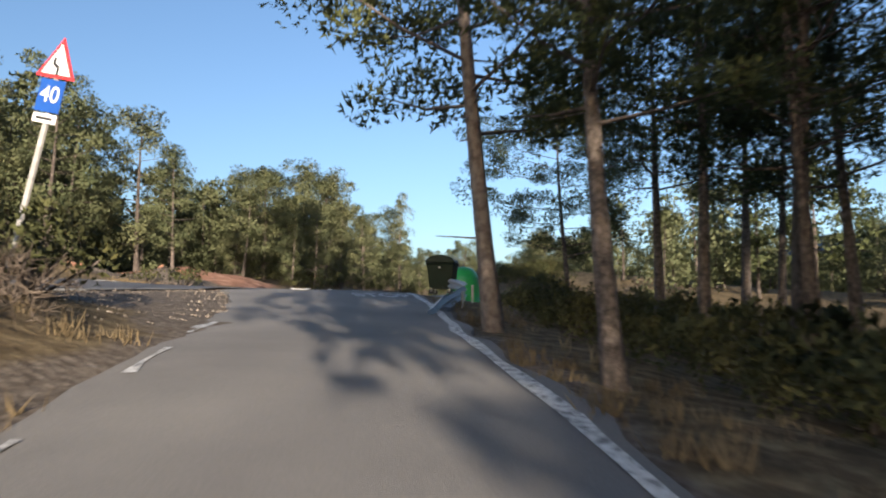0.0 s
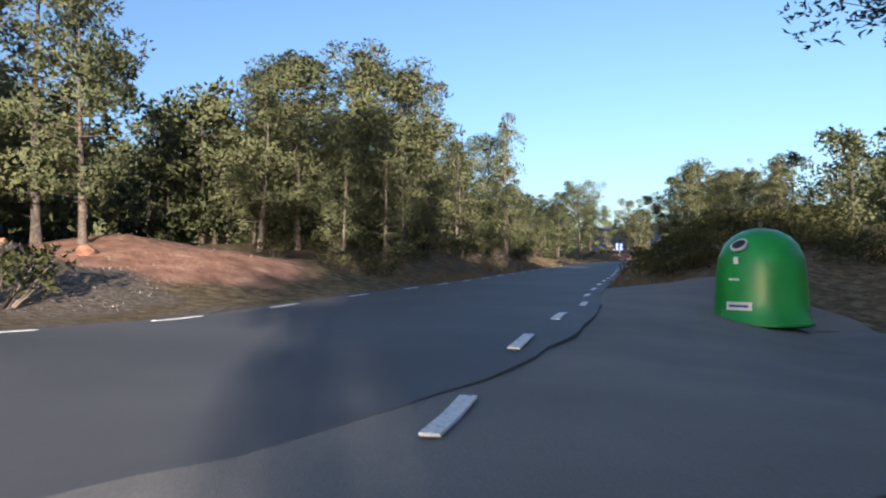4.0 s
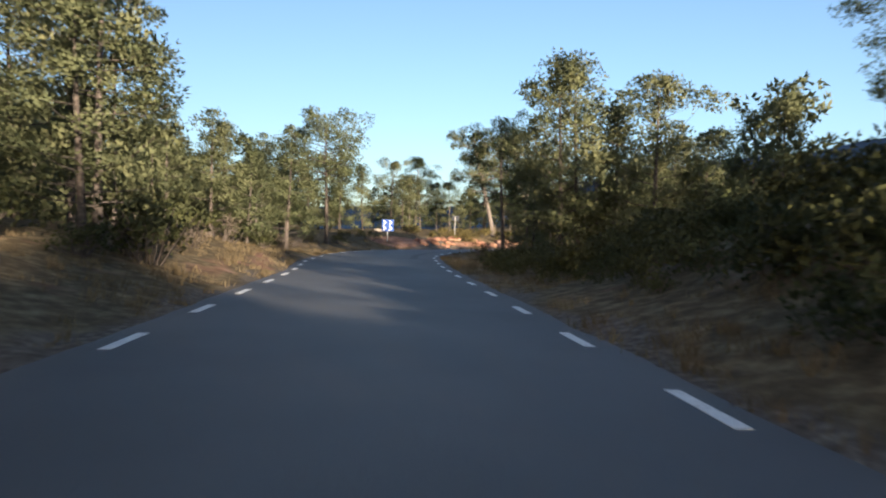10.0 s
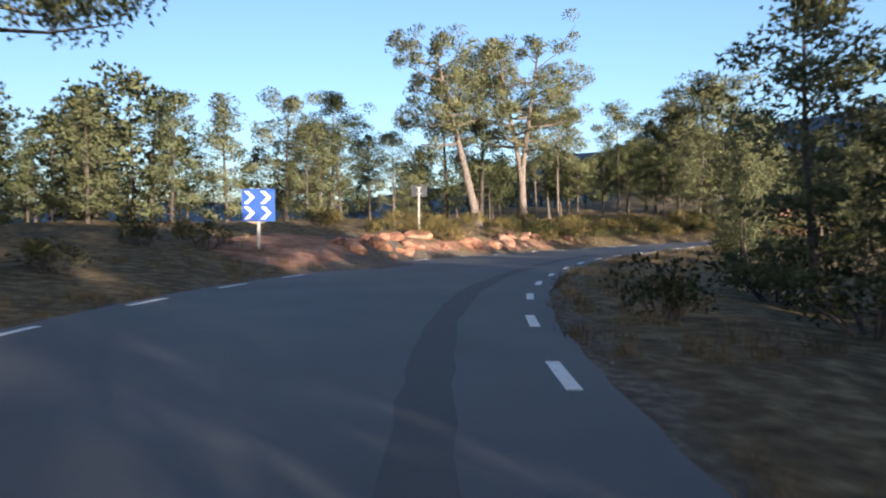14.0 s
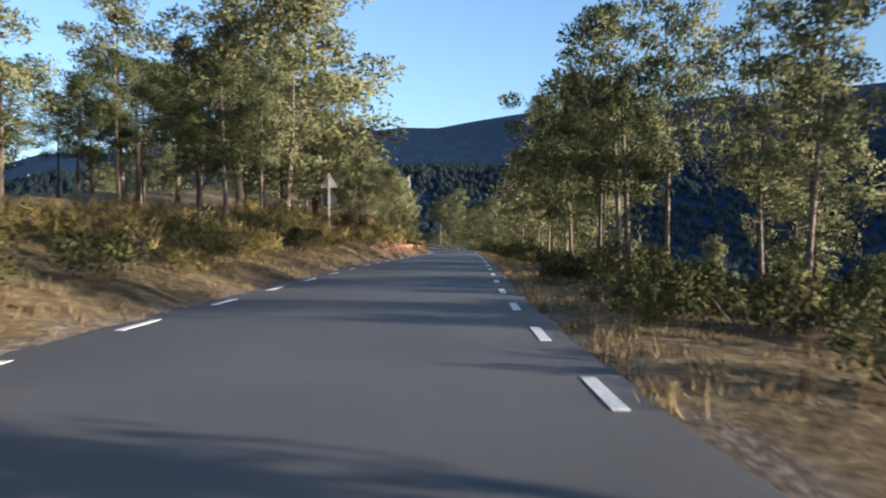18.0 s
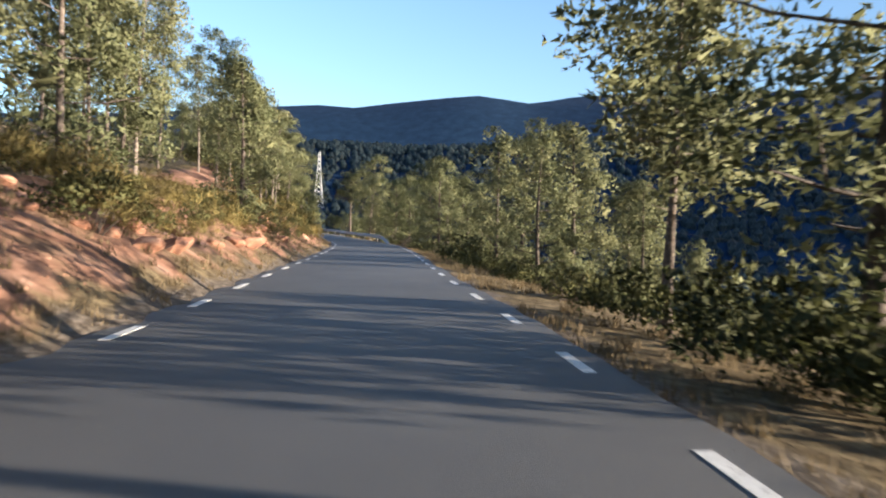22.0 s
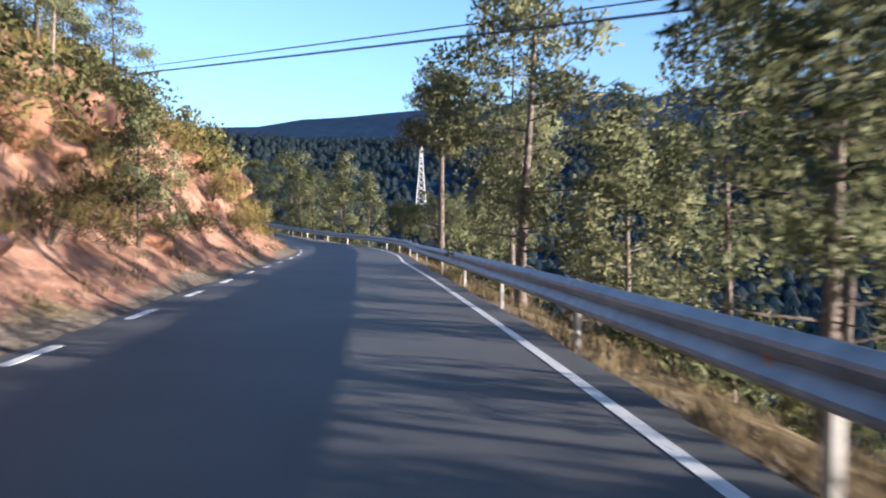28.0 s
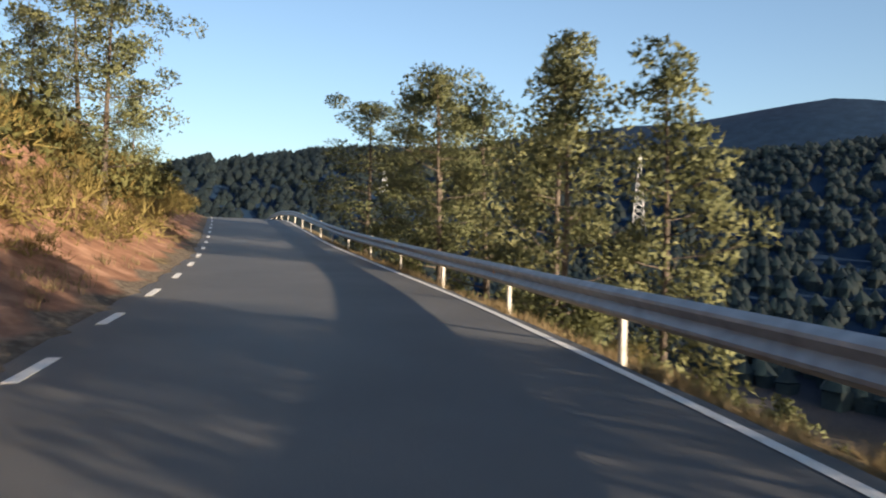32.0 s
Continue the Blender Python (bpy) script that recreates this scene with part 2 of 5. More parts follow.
def ground_material():
    """Soil by its slope: steep cuts show red earth and rock, gentle ground dry grass and litter; gravel where the mask
    says; haze-blue woods far off.
    """
    m = bpy.data.materials.new("hillside_ground")
    m.use_nodes = True
    nodes, links = m.node_tree.nodes, m.node_tree.links
    shader = nodes["Principled BSDF"]
    shader.inputs["Roughness"].default_value = 0.97
    shader.inputs["Specular IOR Level"].default_value = 0.085

    def noise_tex(scale, detail=7):
        n = nodes.new("ShaderNodeTexNoise")
        n.inputs["Scale"].default_value, n.inputs["Detail"].default_value = scale, detail
        n.inputs["Roughness"].default_value = 0.62
        links.new(where.outputs["Object"], n.inputs["Vector"])
        return n.outputs["Fac"]

    def ramp(value, stops):
        r = nodes.new("ShaderNodeValToRGB")
        r.color_ramp.elements.remove(r.color_ramp.elements[1])
        for n, (at, colour) in enumerate(stops):
            e = r.color_ramp.elements[0] if n == 0 else r.color_ramp.elements.new(at)
            e.position, e.color = at, (*colour, 1)
        links.new(value, r.inputs[0])
        return r.outputs[0]

    def blend(fac, a, b):
        x = nodes.new("ShaderNodeMix")
        x.data_type = "RGBA"
        links.new(fac, x.inputs[0]), links.new(a, x.inputs[6]), links.new(b, x.inputs[7])
        return x.outputs[2]

    def mask(name):
        a = nodes.new("ShaderNodeAttribute")
        a.attribute_name = name
        return a.outputs["Fac"]

    def broken(value, scale, amount):
        """A mask with a ragged border."""
        n, a, c = noise_tex(scale), nodes.new("ShaderNodeMath"), nodes.new("ShaderNodeMapRange")
        a.operation = "MULTIPLY_ADD"
        a.inputs[1].default_value = amount
        links.new(n, a.inputs[0]), links.new(value, a.inputs[2])
        c.inputs["From Min"].default_value, c.inputs["From Max"].default_value = 0.5 * amount + 0.38, 0.5 * amount + 0.62
        links.new(a.outputs[0], c.inputs["Value"])
        return c.outputs[0]

    where = nodes.new("ShaderNodeTexCoord")
    litter = ramp(noise_tex(3.5, 9), [(0.3, (0.055, 0.042, 0.026)), (0.48, (0.115, 0.088, 0.052)), (0.62, (0.19, 0.15, 0.088)), (0.78, (0.30, 0.245, 0.15))])
    earth = ramp(noise_tex(1.6, 9), [(0.28, (0.125, 0.068, 0.047)), (0.48, (0.24, 0.132, 0.090)), (0.62, (0.33, 0.198, 0.140)), (0.8, (0.43, 0.32, 0.25))])
    gravel = ramp(noise_tex(9, 9), [(0.3, (0.065, 0.053, 0.042)), (0.5, (0.13, 0.108, 0.086)), (0.66, (0.21, 0.18, 0.148)), (0.8, (0.36, 0.32, 0.275))])
    # wooded slopes, with the blue of haze and shade painted into the colour
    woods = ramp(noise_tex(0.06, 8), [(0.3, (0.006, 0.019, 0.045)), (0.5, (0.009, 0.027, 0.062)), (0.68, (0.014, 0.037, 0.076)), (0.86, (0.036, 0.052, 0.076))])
    colour = blend(broken(mask("red"), 0.9, 0.9), litter, earth)
    colour = blend(broken(mask("gravel"), 1.4, 0.7), colour, gravel)
    # the haze-blue colour takes over away from the road
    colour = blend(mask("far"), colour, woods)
    links.new(colour, shader.inputs["Base Color"])
    up = nodes.new("ShaderNodeBump")
    up.inputs["Strength"].default_value, up.inputs["Distance"].default_value = 1.0, 0.06
    links.new(noise_tex(7, 9), up.inputs["Height"]), links.new(up.outputs[0], shader.inputs["Normal"])
    return m


GROUND = ground_material()

# road middle lines: x, y, z, half the width
MAIN_A = [
    (-58.87, 37.25, 4.30, 2.50),
    (-46.00, 30.00, 3.60, 2.50),
    (-34.00, 25.60, 3.00, 2.60),
    (-24.00, 22.90, 2.65, 2.80),
    (-16.50, 22.00, 2.45, 2.90),
    (-11.40, 22.60, 2.38, 2.90),
    (-8.00, 24.60, 2.40, 2.80),
    (-6.40, 27.40, 2.45, 2.80),
    (-5.63, 29.76, 2.50, 2.71),
    (-4.28, 37.50, 2.66, 2.45),
    (-2.93, 45.14, 2.82, 2.29),
    (-1.66, 52.70, 2.98, 2.28),
    (-0.40, 60.35, 3.17, 2.18),
    (0.82, 67.77, 3.31, 2.20),
    (2.05, 75.38, 3.44, 2.27),
    (3.32, 83.59, 3.60, 2.56),
    (5.12, 91.58, 3.80, 2.61),
    (8.22, 99.30, 4.00, 2.77),
    (12.21, 105.99, 4.10, 3.00),
    (17.19, 112.06, 4.23, 3.09),
    (23.48, 117.20, 4.35, 2.70),
    (30.35, 121.86, 4.51, 2.47),
    (37.04, 125.94, 4.65, 2.32),
]
MAIN_B = [
    (43.60, 129.72, 4.77, 2.27),
    (50.17, 133.50, 4.88, 2.22),
    (56.76, 137.32, 4.92, 2.16),
    (63.59, 141.22, 4.92, 2.13),
    (70.73, 145.50, 4.96, 2.06),
    (77.92, 149.73, 4.97, 2.07),
    (84.45, 153.57, 4.98, 2.11),
    (91.59, 157.88, 5.00, 2.15),
    (98.94, 162.60, 5.03, 2.19),
    (105.20, 166.95, 5.05, 2.21),
    (111.20, 171.68, 5.08, 2.22),
    (117.69, 177.11, 5.16, 2.24),
    (123.87, 182.47, 5.24, 2.28),
    (129.72, 187.44, 5.32, 2.24),
    (135.65, 192.56, 5.45, 2.17),
    (141.04, 198.46, 5.60, 2.08),
    (145.80, 206.90, 5.92, 2.40),
    (149.60, 215.00, 6.42, 2.30),
    (153.30, 223.80, 7.10, 2.20),
    (157.00, 232.70, 7.95, 2.20),
    (160.60, 241.60, 8.80, 2.20),
    (164.00, 250.50, 9.20, 2.20),
    (167.50, 259.40, 9.10, 2.20),
    (171.00, 268.30, 8.70, 2.20),
]
SIDE = [
    (2.53, -31.90, -2.83, 1.50),
    (1.46, -19.95, -1.71, 1.50),
    (0.57, -9.99, -0.78, 1.50),
    (0.03, -4.01, -0.22, 1.50),
    (-0.32, -0.03, 0.16, 1.52),
    (-0.67, 3.89, 0.61, 1.55),
    (-1.13, 7.16, 0.95, 1.60),
    (-1.56, 10.06, 1.20, 1.71),
    (-1.77, 12.26, 1.40, 1.75),
    (-2.12, 14.30, 1.60, 1.90),
    (-2.68, 17.18, 1.87, 2.12),
    (-3.27, 19.54, 2.07, 2.39),
    (-3.95, 22.50, 2.24, 2.45),
    (-4.60, 26.00, 2.36, 2.30),
    (-4.80, 28.50, 2.42, 2.00),
]

# ground beside the road: station, then the height above the road at 1.3, 4, 10 and 28 m from its edge
LEFT_BANK = [
    (0, 0.3, 1.5, 3.8, 6.5), (33, 0.3, 1.5, 3.8, 6.5), (44, 0.2, 1.0, 2.3, 3.8), (53, 0.1, 0.5, 1.1, 1.8), (58, 0.1, 0.5, 1.1, 1.6), (66, 0.1, 0.6, 1.2, 1.6), (78, 0.3, 1.1, 1.7, 2.0),
    (95, 0.3, 1.0, 1.3, 1.6), (108, 0.45, 1.15, 1.4, 1.6), (117, 0.4, 0.9, 1.1, 1.3), (125, 0.0, 0.25, 0.4, 0.8), (138, 0.25, 0.7, 1.0, 1.4), (150, 0.8, 1.4, 1.7, 2.0),
    (165, 0.5, 1.2, 1.8, 2.4), (180, 0.4, 1.1, 1.8, 2.8), (195, 0.8, 2.0, 2.8, 4.0), (212, 0.8, 1.9, 3.2, 5.0), (235, 0.6, 2.0, 4.0, 7.0),
    (255, 0.6, 3.2, 6.0, 9.0), (270, 0.7, 3.9, 7.4, 10.5), (282, 0.7, 4.3, 8.4, 12.0), (294, 0.7, 4.0, 7.8, 11.0), (308, 0.5, 3.0, 6.2, 9.0), (335, 0.6, 2.6, 5.0, 7.5), (358, 0.3, 1.0, 2.0, 4.0), (376, 0.1, 0.2, 0.4, 1.0),
]
RIGHT_BANK = [
    (0, -0.1, -0.3, -0.6, -1.0), (40, -0.05, -0.2, -0.4, -1.0), (58, -0.12, -0.42, -0.4, 0.0), (66, -0.10, -0.36, -0.1, 0.4), (71, 0.1, 0.7, 1.3, 1.0), (80, 0.4, 1.9, 2.6, 2.6),
    (95, 0.35, 1.7, 2.3, 2.0), (105, 0.05, 0.4, 0.4, -0.4), (115, -0.05, -0.1, -0.5, -2.0), (130, -0.05, -0.2, -0.9, -3.0), (145, 0.0, -0.3, -1.0, -3.5),
    (165, 0.0, -0.4, -1.2, -4.0), (185, 0.0, -0.2, -1.4, -6.0), (200, -0.1, -0.6, -2.5, -9.0), (215, -0.1, -0.7, -3.0, -10.0), (240, -0.2, -1.0, -4.0, -12.0),
    (258, -0.35, -1.7, -6.0, -16.0), (280, -0.45, -2.1, -7.0, -18.0), (371, -0.4, -1.8, -6.0, -16.0),
]
SIDE_LEFT = [(0, 0.3, 1.8, 3.2, 4.0), (36, 0.45, 1.9, 3.2, 4.0), (41, 0.40, 1.5, 2.8, 3.4), (44, 0.08, 0.35, 1.4, 2.6), (50, 0.0, 0.1, 0.3, 1.0), (65, 0.0, 0.05, 0.2, 1.0)]
SIDE_RIGHT = [(0, -0.1, -0.6, -1.2, -3.0), (38, -0.1, -0.6, -1.2, -3.0), (43, -0.15, -0.7, -1.3, -2.6), (60, -0.1, -0.5, -1.0, -2.0)]
# crossfall of the main road: station, rise to the left
TILT = [(0, 0.08), (42, 0.10), (50, 0.10), (56, 0.03), (60, 0.0), (371, 0.0)]
# how much red earth the steep ground shows; stations on the other side of the road are given as -1 - s
RED_SPOTS = [(-372, 0.2), (-110, 0.2), (-95, 0.35), (-80, 0.5), (-60, 0.3), (-1, 0.2), (0, 0.7), (50, 0.8), (66, 0.7), (80, 0.7), (95, 0.9), (120, 0.6),
             (135, 1.0), (158, 0.9), (165, 0.25), (185, 0.3), (200, 0.6), (215, 0.6), (240, 0.8), (260, 1.2), (300, 1.2), (372, 0.9)]
GRAVEL_SPOTS = [(-6.0, 14.5, 4.5), (-7.3, 19.2, 2.6), (-12.5, 31.5, 3.5), (50.5, 128.5, 3.0), (54.5, 130.5, 3.2), (14.0, 114.0, 3.0), (9.5, 97.0, 1.5)]
MOUNDS = [(-13.5, 38.0, 4.0, 0.8), (-12.8, 32.2, 1.8, 0.7), (10.5, 111.0, 3.0, 0.25)]



# ---- building helpers ----
def mesh_object(name, verts, faces, mat, parent=None, label="", smooth=False):
    me = bpy.data.meshes.new(name)
    me.from_pydata([tuple(v) for v in verts], [], [tuple(f) for f in faces])
    me.materials.append(mat)
    if smooth:
        me.polygons.foreach_set("use_smooth", [True] * len(me.polygons))
    ob = new(name, me)
    ob.parent = parent
    return tagged(ob, label) if label else ob


def part(name, bm, mat, parent, label="", smooth=False):
    """Links a bmesh as one mesh object under a thing or a part."""
    me = bpy.data.meshes.new(name)
    bm.to_mesh(me)
    bm.free()
    me.materials.append(mat)
    if smooth:
        me.polygons.foreach_set("use_smooth", [True] * len(me.polygons))
    ob = new(name, me)
    ob.parent = parent
    return tagged(ob, label) if label else ob


def thing(name, m, label, category, group="", kind=""):
    ob = new(name)
    ob.empty_display_size = 0.2
    ob.matrix_basis = m
    return tagged(ob, label, category, group, kind)


def box(sx, sy, sz, at=(0, 0, 0), bevel=0.0, turn=(0, 0, 0), bm=None):
    bm = bm or bmesh.new()
    made = bmesh.ops.create_cube(bm, size=1)["verts"]
    bmesh.ops.transform(bm, matrix=pose(*at, *turn) @ Matrix.Diagonal((sx, sy, sz, 1)), verts=made)
    if bevel:
        bmesh.ops.bevel(bm, geom=list({e for v in made for e in v.link_edges}), offset=bevel, segments=2, affect="EDGES")
    return bm


def rod(a, b, r0, r1=None, sides=8, bm=None):
    bm = bm or bmesh.new()
    a, b = Vector(a), Vector(b)
    turn = (b - a).to_track_quat("Z", "Y").to_matrix().to_4x4()
    bmesh.ops.create_cone(bm, cap_ends=True, segments=sides, radius1=r0, radius2=r0 if r1 is None else r1, depth=(b - a).length,
                          matrix=Matrix.Translation((a + b) / 2) @ turn)
    return bm


def lathe(profile, sides, bm=None):
    """A turned body from (radius, height) pairs."""
    bm = bm or bmesh.new()
    rings = [[bm.verts.new((r * math.cos(2 * math.pi * k / sides), r * math.sin(2 * math.pi * k / sides), z)) for k in range(sides)] for r, z in profile]
    for a, b in zip(rings, rings[1:]):
        for k in range(sides):
            bm.faces.new((a[k], a[(k + 1) % sides], b[(k + 1) % sides], b[k]))
    bm.faces.new(rings[0][::-1]), bm.faces.new(rings[-1])
    return bm


def plate(points, thick, bm=None):
    """A flat shape in the xz plane, extruded along y."""
    bm = bm or bmesh.new()
    front = [bm.verts.new((x, 0, z)) for x, z in points]
    back = [bm.verts.new((x, thick, z)) for x, z in points]
    bm.faces.new(front), bm.faces.new(back[::-1])
    n = len(points)
    for k in range(n):
        bm.faces.new((front[k], back[k], back[(k + 1) % n], front[(k + 1) % n]))
    return bm


# ---- the road ----
class Way:
    """A road's middle line with its two half widths, sampled every half metre."""

    def __init__(self, rows, tilt=((0, 0),)):
        self.tilt = list(zip(*tilt))
        rows = np.array(rows, float)
        seg = np.r_[0, np.cumsum(np.hypot(*np.diff(rows[:, :2], axis=0).T))]
        self.s = np.arange(0, seg[-1], 0.5)
        tang = np.gradient(rows, seg, axis=0)
        k = np.clip(np.searchsorted(seg, self.s, side="right") - 1, 0, len(seg) - 2)
        h = (seg[k + 1] - seg[k])[:, None]
        u = ((self.s - seg[k])[:, None]) / h
        p = (2 * u**3 - 3 * u**2 + 1) * rows[k] + (u**3 - 2 * u**2 + u) * h * tang[k] + (3 * u**2 - 2 * u**3) * rows[k + 1] + (u**3 - u**2) * h * tang[k + 1]
        self.xy, self.z, self.half = p[:, :2], p[:, 2], p[:, 3]
        d = np.gradient(self.xy, axis=0)
        self.dir = d / np.linalg.norm(d, axis=1)[:, None]
        self.left = np.stack([-self.dir[:, 1], self.dir[:, 0]], 1)

    def at(self, s, d=0.0, up=0.0):
        f = lambda a: np.interp(s, self.s, a)
        return np.array([f(self.xy[:, 0]) + d * f(self.left[:, 0]), f(self.xy[:, 1]) + d * f(self.left[:, 1]), f(self.z) + self.fall(s, d) + up])

    def fall(self, s, d):
        """Rise of the tilted surface at a distance from its middle."""
        return np.interp(s, *self.tilt) * np.clip(d, -3.3, 3.3)

    def width(self, s):
        return float(np.interp(s, self.s, self.half))

    def heading(self, s):
        return math.degrees(math.atan2(-np.interp(s, self.s, self.dir[:, 0]), np.interp(s, self.s, self.dir[:, 1])))

    def near(self, pts):
        """For points: station, signed distance (left positive) and road height at the nearest place."""
        s, d, z = np.zeros(len(pts)), np.zeros(len(pts)), np.zeros(len(pts))
        for a in range(0, len(pts), 20000):
            q = pts[a:a + 20000]
            dist = ((q[:, None, 0] - self.xy[None, ::2, 0]) ** 2 + (q[:, None, 1] - self.xy[None, ::2, 1]) ** 2)
            k = dist.argmin(1) * 2
            off = q - self.xy[k]
            s[a:a + 20000] = self.s[k] + (off * self.dir[k]).sum(1).clip(-0.6, 0.6)
            side = (off * self.left[k]).sum(1)
            d[a:a + 20000] = np.sqrt(dist.min(1)) * np.where(side >= 0, 1, -1)
            z[a:a + 20000] = self.z[k] + self.fall(s[a:a + 20000], d[a:a + 20000])
        return s, d, z


def ribbon(name, way, s0, s1, left, right, up, mat, step=0.5, parent=None, across=6, wobble=0.0, skirt=0.0):
    """A strip of surfacing between two stations; left and right are functions of the station."""
    ss = np.arange(s0, s1 + step / 2, step)
    verts, faces = [], []
    for s in ss:
        a, b = left(s), right(s)
        a += wobble * noise.noise((s * 0.9, 3.1, 0)) + wobble * 0.6 * noise.noise((s * 3.1, 7.7, 0))
        b += wobble * noise.noise((s * 0.9, 9.4, 0)) + wobble * 0.6 * noise.noise((s * 3.1, 1.2, 0))
        for k in range(across + 1):
            f = k / across
            d = a + (b - a) * f
            verts.append(way.at(s, d, up + 0.025 * (1 - (2 * f - 1) ** 2)))
    n = across + 1
    for i in range(len(ss) - 1):
        for k in range(across):
            faces.append((i * n + k, i * n + k + 1, i * n + n + k + 1, i * n + n + k))
    if skirt:                                     # the cut edges, with corners of their own
        for col in (0, across):
            start = len(verts)
            for i in range(len(ss)):
                top = verts[i * n + col]
                verts += [top, top - np.array([0, 0, skirt])]
            faces += [(start + 2 * i, start + 2 * i + 1, start + 2 * i + 3, start + 2 * i + 2) for i in range(len(ss) - 1)]
    return mesh_object(name, verts, faces, mat, parent, smooth=True)


main_road = Way(MAIN_A + MAIN_B, TILT)
side_road = Way(SIDE)


# ---- the ground ----
def bank(table, s):
    t = np.array(table, float)
    return np.stack([np.interp(s, t[:, 0], t[:, k]) for k in range(1, 5)], 1)


REACH = np.array([0.0, 1.3, 4.0, 10.0, 28.0])


def smooth_step(x, a, b):
    u = np.clip((x - a) / (b - a), 0, 1)
    return u * u * (3 - 2 * u)


def wave(x, y, scale, seed):
    """Cheap rolling noise from crossed sines."""
    r = np.random.RandomState(seed)
    z = 0
    for k in range(7):
        a, ph, f = r.uniform(0, 2 * math.pi), r.uniform(0, 2 * math.pi), (1.0 + 0.45 * k) / scale
        z = z + np.sin((x * math.cos(a) + y * math.sin(a)) * f * 2 * math.pi + ph) / (1 + 0.5 * k)
    return z / 3.0


def far_height(x, y):
    """The valley beyond the road, the wooded ridge across it and the long mountain behind."""
    dx, dy = x - 60.0, y - 120.0
    az, r = np.degrees(np.arctan2(-dx, dy)), np.hypot(dx, dy)
    east = smooth_step(-az, 5, 45) * smooth_step(az, -175, -150)
    valley = -34 * east * smooth_step(r, 60, 190)
    crest = np.interp(-az, [-180, 0, 10, 18, 28, 40, 50, 62, 75, 90, 110, 140, 180], [-38, 16, 26, 52, 60, 56, 60, 65, 68, 70, 72, -20, -38])
    front = (crest + 38) * np.exp(-(((r - 560) / 190.0) ** 2)) * smooth_step(-az, 2, 40) * (1 + 0.06 * wave(x, y, 260.0, 5))
    peak = np.interp(-az, [-180, -40, 0, 12, 22, 28, 33, 38, 45, 52, 58, 62, 66, 70, 80, 95, 120, 150, 180],
                     [-30, 40, 50, 62, 110, 175, 190, 206, 228, 252, 266, 282, 296, 284, 292, 285, 265, 60, -30])
    back = (peak + 30) * np.where(r < 1500, np.exp(-(((r - 1500) / 430.0) ** 2)), 1 - 0.35 * smooth_step(r, 1500, 4000)) * (1 + 0.03 * wave(x, y, 420.0, 9))
    return valley + np.maximum(front, 0.0) * 0.97 + np.maximum(back, 0)


